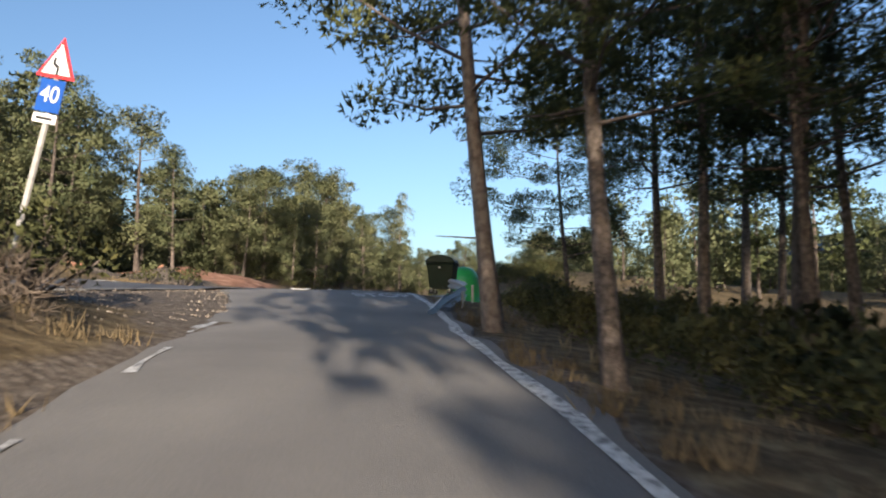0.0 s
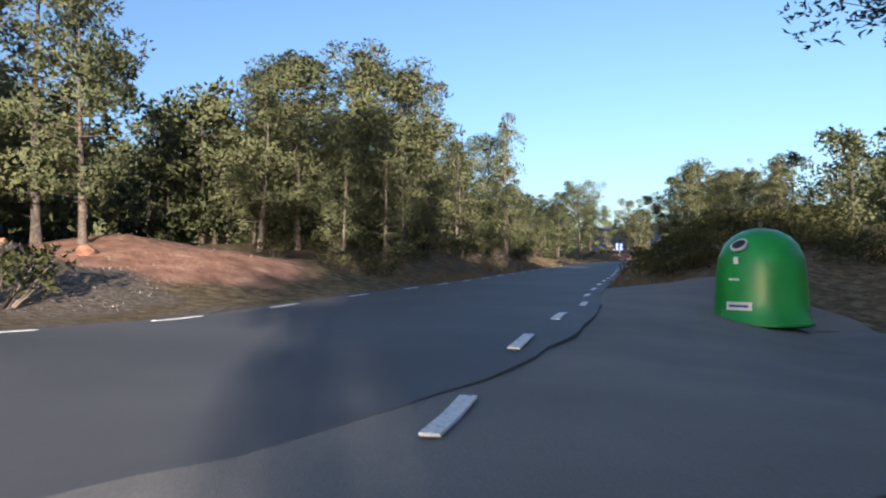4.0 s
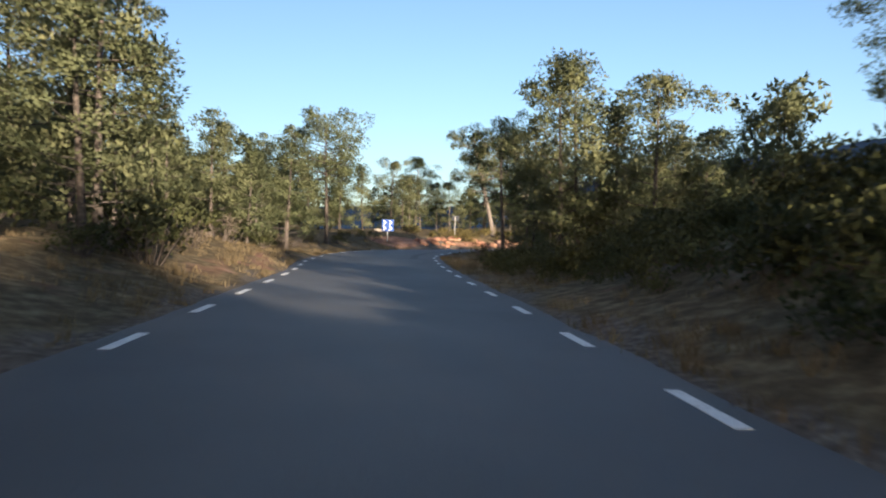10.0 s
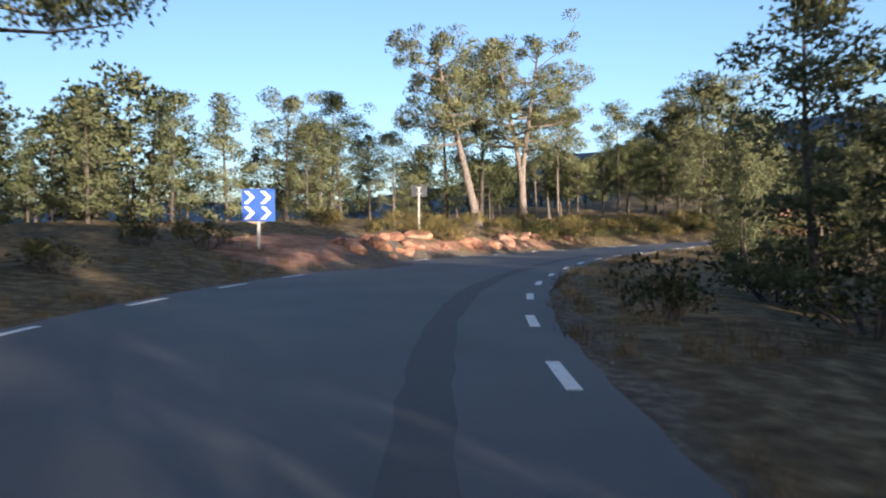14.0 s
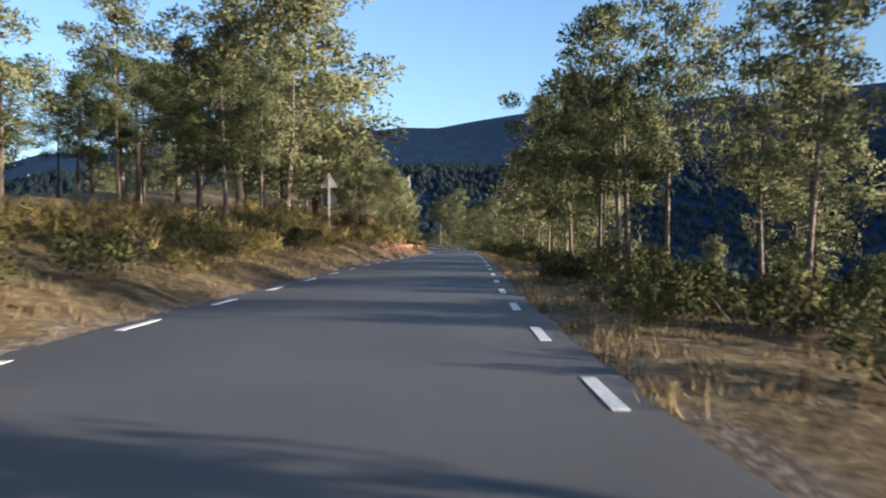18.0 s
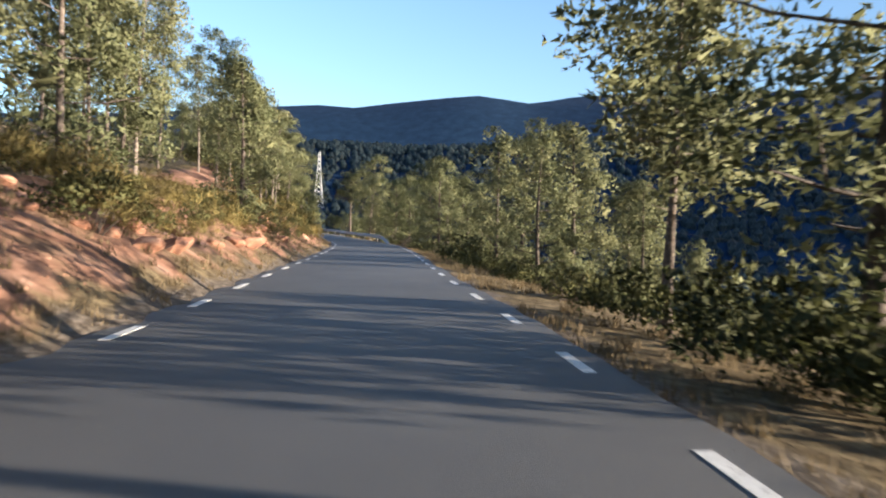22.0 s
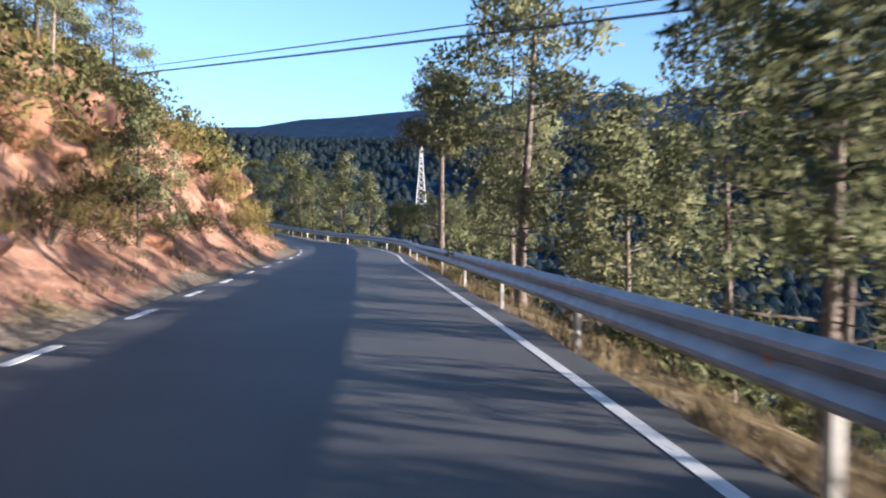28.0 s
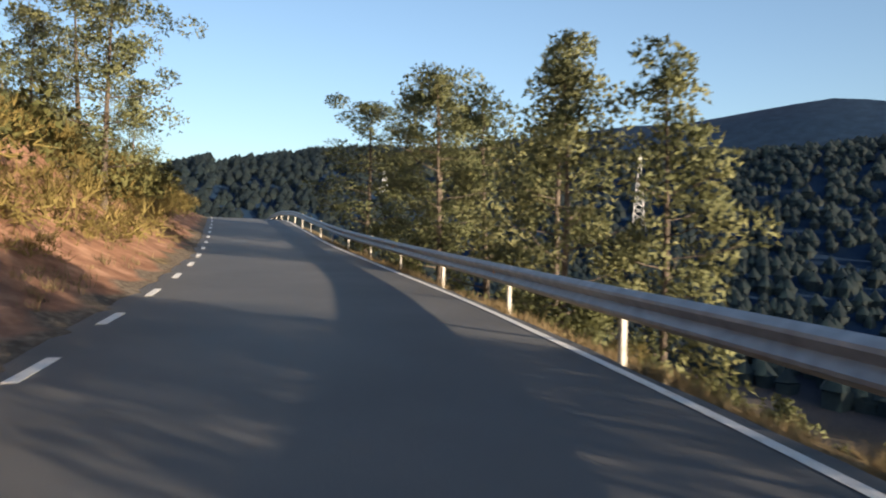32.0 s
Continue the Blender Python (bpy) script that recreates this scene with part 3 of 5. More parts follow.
def ground_height(pts):
    """Height and masks (red earth, gravel, far) of the ground at points."""
    s, d, zr = main_road.near(pts)
    half = np.interp(s, main_road.s, main_road.half) + 0.30
    out = np.abs(d) - half
    lb, rb = bank(LEFT_BANK, s), bank(RIGHT_BANK, s)
    prof = np.where((d > 0)[:, None], lb, rb)
    full = np.concatenate([np.zeros((len(pts), 1)), prof], 1)
    z = np.zeros(len(pts))
    o = np.clip(out, 0, REACH[-1])
    k = np.clip(np.searchsorted(REACH, o, side="right") - 1, 0, 3)
    u = (o - REACH[k]) / (REACH[k + 1] - REACH[k])
    u = u * u * (3 - 2 * u) * 0.5 + u * 0.5
    row = np.arange(len(pts))
    z = full[row, k] * (1 - u) + full[row, k + 1] * u
    x, y = pts[:, 0], pts[:, 1]
    rough = smooth_step(out, 0.6, 4.0)
    steep = np.abs(full[row, k + 1] - full[row, k]) / (REACH[k + 1] - REACH[k])
    z = zr - 0.05 + z + rough * (0.16 * wave(x, y, 5.0, 1) + 0.07 * wave(x, y, 1.7, 2) + 0.25 * smooth_step(out, 5, 25) * wave(x, y, 17.0, 3))
    z += rough * smooth_step(steep, 0.25, 0.6) * 0.16 * wave(x + z, y - z, 2.3, 4)
    # the side road cuts in
    s2, d2, z2 = side_road.near(pts)
    o2 = np.abs(d2) - np.interp(s2, side_road.s, side_road.half) - 0.3
    lb2, rb2 = bank(SIDE_LEFT, s2), bank(SIDE_RIGHT, s2)
    p2 = np.concatenate([np.zeros((len(pts), 1)), np.where((d2 > 0)[:, None], lb2, rb2)], 1)
    oo = np.clip(o2, 0, REACH[-1])
    k2 = np.clip(np.searchsorted(REACH, oo, side="right") - 1, 0, 3)
    u2 = (oo - REACH[k2]) / (REACH[k2 + 1] - REACH[k2])
    zs = z2 - 0.05 + p2[row, k2] * (1 - u2) + p2[row, k2 + 1] * u2 + smooth_step(o2, 0.5, 3) * (0.14 * wave(x, y, 4.0, 6) + 0.06 * wave(x, y, 1.5, 8))
    w_side = np.clip(o2, 0.0, None)
    w_main = np.clip(out, 0.0, None)
    w = (w_main + 0.02) / (w_main + w_side + 0.04)
    w = smooth_step(w, 0.12, 0.88)
    z = np.where(s2 >= 0, zs * w + z * (1 - w), z)
    reach = np.minimum(out, np.where(w > 0.5, o2, out))
    away = smooth_step(np.minimum(np.abs(d), np.abs(d2)), 22, 90)
    fz = far_height(x, y) + zr
    z = z * (1 - away) + (fz + (z - zr) * 0.3) * away
    red = np.interp(np.where(d > 0, s, -s - 1), np.array(RED_SPOTS)[:, 0], np.array(RED_SPOTS)[:, 1]) * smooth_step(steep, 0.14, 0.42) * (out > 0.4)
    gravel = np.maximum(smooth_step(-np.minimum(out, o2), -0.55, -0.1), 0.0)
    for cx, cy, r in GRAVEL_SPOTS:
        gravel = np.maximum(gravel, 1 - smooth_step(np.hypot(x - cx, y - cy), r * 0.5, r * 1.3))
    for cx, cy, r, h in MOUNDS:
        q = np.hypot(x - cx, y - cy) / r
        z = z + h * np.exp(-q * q * 1.6) * (1 + 0.2 * wave(x, y, 1.9, 12))
        red = np.maximum(red, 1.1 - smooth_step(q, 0.7, 1.5))
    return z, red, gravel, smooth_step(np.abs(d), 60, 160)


def axis_lines(lo, hi, step, far_lo, far_hi):
    mid = list(np.arange(lo, hi, step))
    low, x, g = [], lo, step
    while x > far_lo:
        g *= 1.13
        x -= g
        low.append(x)
    high, x, g = [], mid[-1], step
    while x < far_hi:
        g *= 1.13
        x += g
        high.append(x)
    return np.array(low[::-1] + mid + high)


gx, gy = axis_lines(-28, 176, 0.9, -3800, 4200), axis_lines(-14, 250, 0.9, -3800, 4200)
gxx, gyy = np.meshgrid(gx, gy)
flat = np.stack([gxx.ravel(), gyy.ravel()], 1)
gz, g_red, g_gravel, g_far = ground_height(flat)
ground_mesh = bpy.data.meshes.new("ground")
nx, ny = len(gx), len(gy)
ground_mesh.vertices.add(nx * ny)
ground_mesh.vertices.foreach_set("co", np.column_stack([flat, gz]).ravel())
ii, jj = np.meshgrid(np.arange(nx - 1), np.arange(ny - 1))
base = (jj * nx + ii).ravel()
quads = np.stack([base, base + 1, base + nx + 1, base + nx], 1)
ground_mesh.loops.add(quads.size)
ground_mesh.loops.foreach_set("vertex_index", quads.ravel())
ground_mesh.polygons.add(len(quads))
ground_mesh.polygons.foreach_set("loop_start", np.arange(0, quads.size, 4))
ground_mesh.polygons.foreach_set("use_smooth", np.ones(len(quads), bool))
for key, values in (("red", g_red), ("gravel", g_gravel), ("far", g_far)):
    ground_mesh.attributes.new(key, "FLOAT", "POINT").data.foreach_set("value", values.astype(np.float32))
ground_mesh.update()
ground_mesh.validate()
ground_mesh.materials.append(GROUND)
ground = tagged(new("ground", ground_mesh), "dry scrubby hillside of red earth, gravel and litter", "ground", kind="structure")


def height(x, y):
    return float(ground_height(np.array([[x, y]], float))[0][0])


def heights(pts):
    return ground_height(np.array(pts, float))[0]


road = ribbon("road", main_road, 0, main_road.s[-1] - 0.5, lambda s: main_road.width(s) + 0.28, lambda s: -main_road.width(s) - 0.28, 0.0, ASPHALT, wobble=0.07, skirt=0.8)
tagged(road, "narrow grey asphalt country road with dashed white edges", "road", kind="structure")
lane = ribbon("side_lane", side_road, 0, side_road.s[-1] - 0.5, lambda s: side_road.width(s) + 0.2, lambda s: -side_road.width(s) - 0.2, -0.012, OLD_ASPHALT, wobble=0.16, skirt=0.25)
tagged(lane, "worn pale asphalt side lane climbing to a junction", "road", kind="structure")


def dash(way, s, d, length, width, mat, parent):
    """One painted stroke, a thin slab that follows the road."""
    pts = []
    for k in range(3):
        u = s + length * k / 2
        pts += [way.at(u, d + width / 2, 0.0), way.at(u, d - width / 2, 0.0)]
    crown = 0.025 * (1 - min(1, abs(d) / (way.width(s) + 0.28)) ** 2)
    verts = [p + [0, 0, crown + 0.005] for p in pts] + [p + [0, 0, crown - 0.004] for p in pts]
    faces = [(0, 1, 3, 2), (2, 3, 5, 4), (0, 2, 8, 6), (2, 4, 10, 8), (1, 7, 9, 3), (3, 9, 11, 5), (0, 6, 7, 1), (4, 5, 11, 10)]
    return mesh_object("dash", verts, faces, mat, parent)



# ---- plants ----
def needle_mesh(name, centres, radii, per, length, width, mat, rng, rise=0.45, needles=3, squat=0.75):
    """A crown of uneven lobes, each a shell of small brushes of needles. The normals follow the lobe, as light on a soft tuft does."""
    centres, radii = np.array(centres, float), np.array(radii, float)
    n = len(centres) * per
    c, r = np.repeat(centres, per, 0), np.repeat(radii, per)
    v = rng.normal(size=(n, 3)) + [0, 0, 0.30]
    v /= np.linalg.norm(v, axis=1)[:, None]
    p = c + v * (r * rng.uniform(0.1, 1.0, n) ** 0.5)[:, None] * [1, 1, squat]
    axis = v * 0.8 + [0, 0, rise] + rng.normal(size=(n, 3)) * 0.35
    axis /= np.linalg.norm(axis, axis=1)[:, None]
    middle = centres.mean(0)
    away = (c - middle) / (np.abs(centres - middle).max(0) + 0.3)
    soft = v * 0.85 + away * 0.7 + [0, 0, 0.15] + rng.normal(size=(n, 3)) * 0.07
    soft /= np.linalg.norm(soft, axis=1)[:, None]
    grow = np.repeat(axis, needles, 0) + rng.normal(size=(n * needles, 3)) * 0.8
    grow /= np.linalg.norm(grow, axis=1)[:, None]
    side = np.cross(grow, rng.normal(size=grow.shape))
    side /= np.linalg.norm(side, axis=1)[:, None] + 1e-9
    facing = np.repeat(soft, needles, 0)
    side = np.where((np.cross(grow, side) * facing).sum(1)[:, None] < 0, -side, side)
    ln = (length * rng.uniform(0.6, 1.3, n * needles))[:, None]
    wd = (width * rng.uniform(0.7, 1.3, n * needles))[:, None] / 2
    root = np.repeat(p, needles, 0)
    tip = root + grow * ln
    tri = np.stack([root + side * wd, root - side * wd, tip], 1).reshape(-1, 3)
    return tri_mesh(name, tri, mat, np.repeat(facing, 3, 0))


def tri_mesh(name, tri, mat, normals=None):
    me = bpy.data.meshes.new(name)
    me.vertices.add(len(tri))
    me.vertices.foreach_set("co", tri.ravel())
    me.loops.add(len(tri))
    me.loops.foreach_set("vertex_index", np.arange(len(tri)))
    me.polygons.add(len(tri) // 3)
    me.polygons.foreach_set("loop_start", np.arange(0, len(tri), 3))
    me.update()
    if normals is not None:
        me.attributes.new("custom_normal", "FLOAT_VECTOR", "POINT").data.foreach_set("vector", normals.astype(np.float32).ravel())
        SOFT[me.name] = normals
    me.materials.append(mat)
    return me


SOFT = {}


def tubes_mesh(name, lines, mat, sides=6):
    """Tapered limbs: each line is a list of (point, radius)."""
    verts, faces = [], []
    for line in lines:
        start = len(verts)
        n = sides if line[0][1] > 0.06 else 3
        for k, (p, r) in enumerate(line):
            a, b = Vector(line[max(k - 1, 0)][0]), Vector(line[min(k + 1, len(line) - 1)][0])
            t = (b - a).normalized()
            u = t.orthogonal().normalized()
            w = t.cross(u)
            for q in range(n):
                ang = 2 * math.pi * q / n
                verts.append(Vector(p) + (u * math.cos(ang) + w * math.sin(ang)) * r * (1 + 0.12 * math.sin(3 * ang + k)))
        for k in range(len(line) - 1):
            for q in range(n):
                faces.append((start + k * n + q, start + k * n + (q + 1) % n, start + (k + 1) * n + (q + 1) % n, start + (k + 1) * n + q))
    me = bpy.data.meshes.new(name)
    me.from_pydata([tuple(v) for v in verts], [], faces)
    me.polygons.foreach_set("use_smooth", [True] * len(me.polygons))
    me.materials.append(mat)
    return me


def pine_pair(seed, tall, bare, spread, shape, girth, bark, needles, per=42, limbs=22, fork=False, lean=0.0, length=0.2, width=0.06, top=0.6, clump=0.62, far=False):
    """Trunk and crown meshes of a pine. bare: the clear part of the trunk; shape: crown's outline, round, cone, flat or thin."""
    rng = np.random.RandomState(seed)
    bend = [rng.uniform(-1, 1) * tall * 0.025, rng.uniform(-1, 1) * tall * 0.025]
    ph = rng.uniform(0, 6)

    def stem(z, off=0.0):
        u = z / tall
        return np.array([bend[0] * math.sin(u * 3 + ph) - bend[0] * math.sin(ph) + lean * z + off * max(0, u - 0.27) * tall,
                         bend[1] * math.sin(u * 2.4 + ph * 2) - bend[1] * math.sin(ph * 2), z])

    def outline(u):
        if shape == "cone":
            return (1 - u) ** 0.75 * 0.95 + 0.12
        if shape == "flat":
            return math.sin(math.pi * min(1, u * 0.80 + 0.20)) ** 0.5
        if shape == "thin":
            return math.sin(math.pi * (u * 0.75 + 0.2)) * 0.8 + 0.15
        return math.sin(math.pi * (u * 0.78 + 0.18)) ** 0.7

    lines, centres, radii = [], [], []
    offs = (0.15, -0.17) if fork else (0.0,)
    for off in offs:
        lines.append([(stem(z, off), girth * (1.25 if z == 0 else 1) * (1 - 0.86 * z / tall) * (0.8 if fork and z > tall * 0.3 else 1)) for z in np.linspace(0, tall * 0.97, 10)])
    for k in range(limbs):
        off = offs[k % len(offs)]
        u = (k + rng.uniform(0.1, 0.9)) / limbs
        z = tall * (bare + (0.97 - bare) * u)
        a = k * 2.399 + rng.uniform(-0.6, 0.6)
        reach = spread * outline(u) * rng.uniform(0.62, 1.15)
        lift = (0.30 + 0.55 * u) * reach * rng.uniform(0.5, 1.2) - 0.1 * reach
        root = stem(z, off)
        out = np.array([math.cos(a), math.sin(a), 0])
        tip = root + out * reach + [0, 0, lift]
        mid = root + out * reach * 0.5 + [0, 0, lift * 0.3]
        rad = max(0.016, girth * 0.30 * (1 - 0.6 * u))
        lines.append([(root, rad), (mid, rad * 0.65), (tip, rad * 0.25)])
        m = max(2, int(round(reach / (clump * 1.25))))
        for q in range(m):
            f = 0.50 + 0.54 * (q + rng.uniform(0, 0.8)) / m
            p = mid * (1 - min(f, 1)) * 2 + tip * (2 * min(f, 1) - 1) if f > 0.5 else root * (1 - 2 * f) + mid * 2 * f
            p = p + rng.normal(size=3) * [0.30, 0.30, 0.28] * clump * 1.6
            centres.append(p), radii.append(clump * rng.uniform(0.7, 1.35))
            if q > 0 and rng.rand() < 0.45:
                w = np.cross(out, [0, 0, 1]) * rng.uniform(-1, 1) * reach * 0.38
                centres.append(p + w + [0, 0, rng.uniform(-0.25, 0.45)]), radii.append(clump * rng.uniform(0.6, 1.1))
                if q == 1:
                    lines.append([(mid, rad * 0.4), (p + w, rad * 0.15)])
    for off in offs:
        for q in range(3):
            centres.append(stem(tall * (0.93 + 0.03 * q), off) + rng.normal(size=3) * 0.16), radii.append(clump * top)
    for k in range(int(limbs * 0.25)):            # dead stubs below the crown
        z = tall * rng.uniform(bare * 0.45, bare + 0.12)
        a = rng.uniform(0, 6.3)
        root = stem(z, offs[0] if z < tall * 0.34 else offs[k % len(offs)])
        tip = root + np.array([math.cos(a), math.sin(a), rng.uniform(-0.45, 0.35)]) * rng.uniform(0.2, 0.8)
        lines.append([(root, 0.022), (tip, 0.006)])
    return tubes_mesh("trunk", lines[:1] if far else lines, bark), needle_mesh("crown", centres, radii, per, length, width, needles, rng)


class Pine:
    """A kind of pine, built once; each planting is a copy that shares its two meshes."""

    def __init__(self, label, *args, **kw):
        self.tall, self.label = args[1], label
        self.meshes = pine_pair(*args, **kw)
        self.first = None

    def plant(self, x, y, tall, turn, wide=1.0, z=None, lean=0.0, label="", sink=0.12, group="pines along the road"):
        k = tall / self.tall
        m = pose(x, y, (height(x, y) if z is None else z) - sink, 0, lean, turn) @ Matrix.Diagonal((k * wide, k * wide, k, 1))
        if self.first is None:
            self.first = thing("pine_tree", m, label or self.label, "tree", group)
            for name, me in zip(("trunk", "crown"), self.meshes):
                new(name, me).parent = self.first
            return self.first
        ob = copy_thing(self.first, m)
        ob.scale, ob.matrix_basis = (1, 1, 1), m
        return tagged(ob, label or self.label, "tree", group)


ROUND = [Pine("Aleppo pine with a bare dark trunk and rounded olive crown", 11 + k, 9.0, 0.16, 2.3, "round", 0.14, BARK, NEEDLES, per=84, limbs=22, clump=0.72, length=0.14, width=0.068) for k in range(4)]
CONE = [Pine("young Aleppo pine, green down to its foot", 31 + k, 7.0, 0.05, 1.8, "cone", 0.10, BARK, NEEDLES, per=62, limbs=22, clump=0.58, length=0.13, width=0.064) for k in range(3)]
THIN = [Pine("slender tall pine with a pale trunk and sparse crown", 51 + k, 11.0, 0.40, 1.9, "thin", 0.11, PALE_BARK, NEEDLES, per=84, limbs=21, clump=0.68, length=0.14, width=0.068) for k in range(3)]
FLAT = [Pine("umbrella-crowned pine with many bare twisted branches", 71 + k, 6.5, 0.52, 2.9, "flat", 0.15, BARK, NEEDLES, per=80, limbs=27, clump=0.56, length=0.11, width=0.050) for k in range(2)]
DARK = [Pine("tall pine with a dark rough trunk and needles coloured as in shade", 91 + k, 12.0, 0.42, 3.0, "round", 0.185, BARK, SHADED_NEEDLES, per=84, limbs=24, clump=0.70, length=0.14, width=0.058) for k in range(3)]
LOW = Pine("pine with long low limbs over the lane, needles coloured as in shade", 97, 12.0, 0.24, 4.2, "round", 0.135, BARK, SHADED_NEEDLES, per=100, limbs=30, length=0.13, width=0.050)
HERO = Pine("umbrella pine on a tall bare dark trunk behind the guardrail", 79, 9.0, 0.60, 2.5, "flat", 0.19, BARK, NEEDLES, per=110, limbs=26, clump=0.5, length=0.12, width=0.050)
TWIN = Pine("large pine whose pale trunk forks in two", 111, 12.5, 0.40, 4.0, "round", 0.34, PALE_BARK, NEEDLES, per=72, limbs=34, fork=True, length=0.14, width=0.064)
TALL = Pine("large old pine with a long pale leaning trunk", 121, 11.5, 0.44, 3.4, "flat", 0.28, PALE_BARK, NEEDLES, per=72, limbs=26, length=0.14, width=0.064)
FAR = [pine_pair(131 + k, 8.0, 0.06, 2.1, "round", 0.12, BARK, NEEDLES, per=20, far=True, limbs=17, length=0.27, width=0.17, clump=0.85) for k in range(3)]
FAR_DARK = [pine_pair(141 + k, 9.0, 0.18, 2.2, "round", 0.12, BARK, SHADED_NEEDLES, per=20, far=True, limbs=17, length=0.27, width=0.17, clump=0.85) for k in range(2)]
for pair in FAR + FAR_DARK:
    for me in pair:
        me.calc_loop_triangles()


def joined(meshes, places, rng, stretch):
    """Corner points and normals of turned copies: places are x, y, z and scale."""
    cells, soft = [], []
    for x, y, z, k in places:
        me = meshes[rng.randint(len(meshes))]
        co = np.empty(len(me.vertices) * 3, np.float32)
        me.vertices.foreach_get("co", co)
        idx = np.empty(len(me.loop_triangles) * 3, np.int32)
        me.loop_triangles.foreach_get("vertices", idx)
        a = rng.uniform(0, 6.28)
        turn = np.array([[math.cos(a), -math.sin(a), 0], [math.sin(a), math.cos(a), 0], [0, 0, 1]])
        cells.append(co.reshape(-1, 3)[idx] @ (turn * k * np.array([stretch, stretch, 1.0])).T + [x, y, z])
        if me.name in SOFT:
            soft.append(SOFT[me.name][idx] @ turn.T)
    return np.concatenate(cells), np.concatenate(soft) if soft else None


def wood(name, label, pairs, tall0, places, rng, crown_mat):
    """A stand of distant pines, joined: nobody could count them."""
    top = thing(name, Matrix(), label, "trees", kind="stuff")
    state = rng.randint(100000)
    for which, mat, title in ((0, BARK, "trunk"), (1, crown_mat, "crown")):
        tri, soft = joined([p[which] for p in pairs], [(x, y, z - 0.1, t / tall0) for x, y, z, t in places], np.random.RandomState(state), 1.1)
        ob = new(title, tri_mesh(title, tri, mat, soft))
        ob.parent = top
        tagged(ob, kind="stuff")


class Bush:
    """A kind of low plant, built once as one mesh under its thing."""

    def __init__(self, seed, name, label, category, mat, wide, tall, clumps, per, length, width, twigs=True, rise=0.6):
        rng = np.random.RandomState(seed)
        self.name, self.label, self.category, self.first, self.wide = name, label, category, None, wide
        centres, radii, lines = [], [], []
        for k in range(clumps):
            a, r = rng.uniform(0, 6.3), wide * math.sqrt(rng.rand()) * 0.8
            z = tall * (0.25 + 0.6 * rng.rand() * (1 - 0.5 * r / wide))
            centres.append((r * math.cos(a), r * math.sin(a), z)), radii.append(wide * rng.uniform(0.22, 0.42))
            lines.append([((0.06 * math.cos(a), 0.06 * math.sin(a), -0.1), 0.022), (centres[-1], 0.006)])
        self.meshes = [("foliage", needle_mesh("foliage", centres, radii, per, length, width, mat, rng, rise=rise))]
        if twigs:
            self.meshes.append(("stem", tubes_mesh("stem", lines, BARK)))

    def plant(self, x, y, size, turn, z=None, label="", group="roadside shrubs"):
        m = pose(x, y, (height(x, y) if z is None else z) - 0.05, 0, 0, turn) @ Matrix.Diagonal((size, size, size, 1))
        if self.first is None:
            self.first = thing(self.name, m, label or self.label, self.category, group)
            for name, me in self.meshes:
                new(name, me).parent = self.first
            return self.first
        ob = copy_thing(self.first, m)
        ob.scale, ob.matrix_basis = (1, 1, 1), m
        return tagged(ob, label or self.label, self.category, group)


def thicket(name, label, kinds, seed, count, s0, s1, d0, d1, size, way=None):
    """Shrubs that run together, joined."""
    rng = np.random.RandomState(seed)
    meshes = [k.meshes[0][1] for k in kinds]
    for me in meshes:
        me.calc_loop_triangles()
    tri, soft = joined(meshes, [(x, y, z - 0.05, k) for x, y, z, k in spots(s0, s1, d0, d1, count, size, rng, way, 0.9)], rng, 1.0)
    tagged(new(name, tri_mesh(name, tri, meshes[0].materials[0], soft)), label, "shrubs", kind="stuff")


SHRUBS = [Bush(201 + k, "shrub", "dense dark green evergreen shrub on the bank", "shrub", SHRUB, 0.8, 1.0, 16, 22, 0.075, 0.046) for k in range(3)]
BROOMS = [Bush(221 + k, "broom_bush", "yellowish broom bush with upright stems", "shrub", BROOM, 0.6, 0.9, 14, 9, 0.26, 0.016, rise=1.3) for k in range(3)]
DRY = [Bush(241 + k, "dry_bush", "bare grey-brown thicket of dry twigs", "shrub", TWIG, 0.8, 1.0, 12, 11, 0.28, 0.012, rise=0.9) for k in range(2)]


# pines that stand out: x, y and the height of the tip
DARK_AT = [(1.5, 6.3, 6.4), (4.8, 13.3, 9.2), (5.1, 9.9, 8.1), (8.2, 14.3, 9.2), (8.9, 21.2, 10.2), (9.0, 19.2, 9.8), (4.9, 16.3, 8.9), (10.6, 89.0, 10.6), (7.4, 63.1, 8.0), (0.4, 101.4, 7.5), (16.2, 136.1, 14.6), (18.1, 133.5, 11.9), (31.3, 144.0, 12.0), (39.3, 146.0, 12.8), (45.3, 145.7, 14.1), (53.8, 151.2, 16.6), (52.1, 153.8, 14.8), (51.7, 158.1, 14.6), (51.8, 161.8, 14.7), (46.2, 124.4, 10.2), (44.7, 138.4, 11.9), (45.6, 141.0, 11.0), (60.2, 131.8, 12.5), (109.7, 162.3, 11.2), (121.9, 172.1, 9.8), (158.0, 200.8, 8.0)]
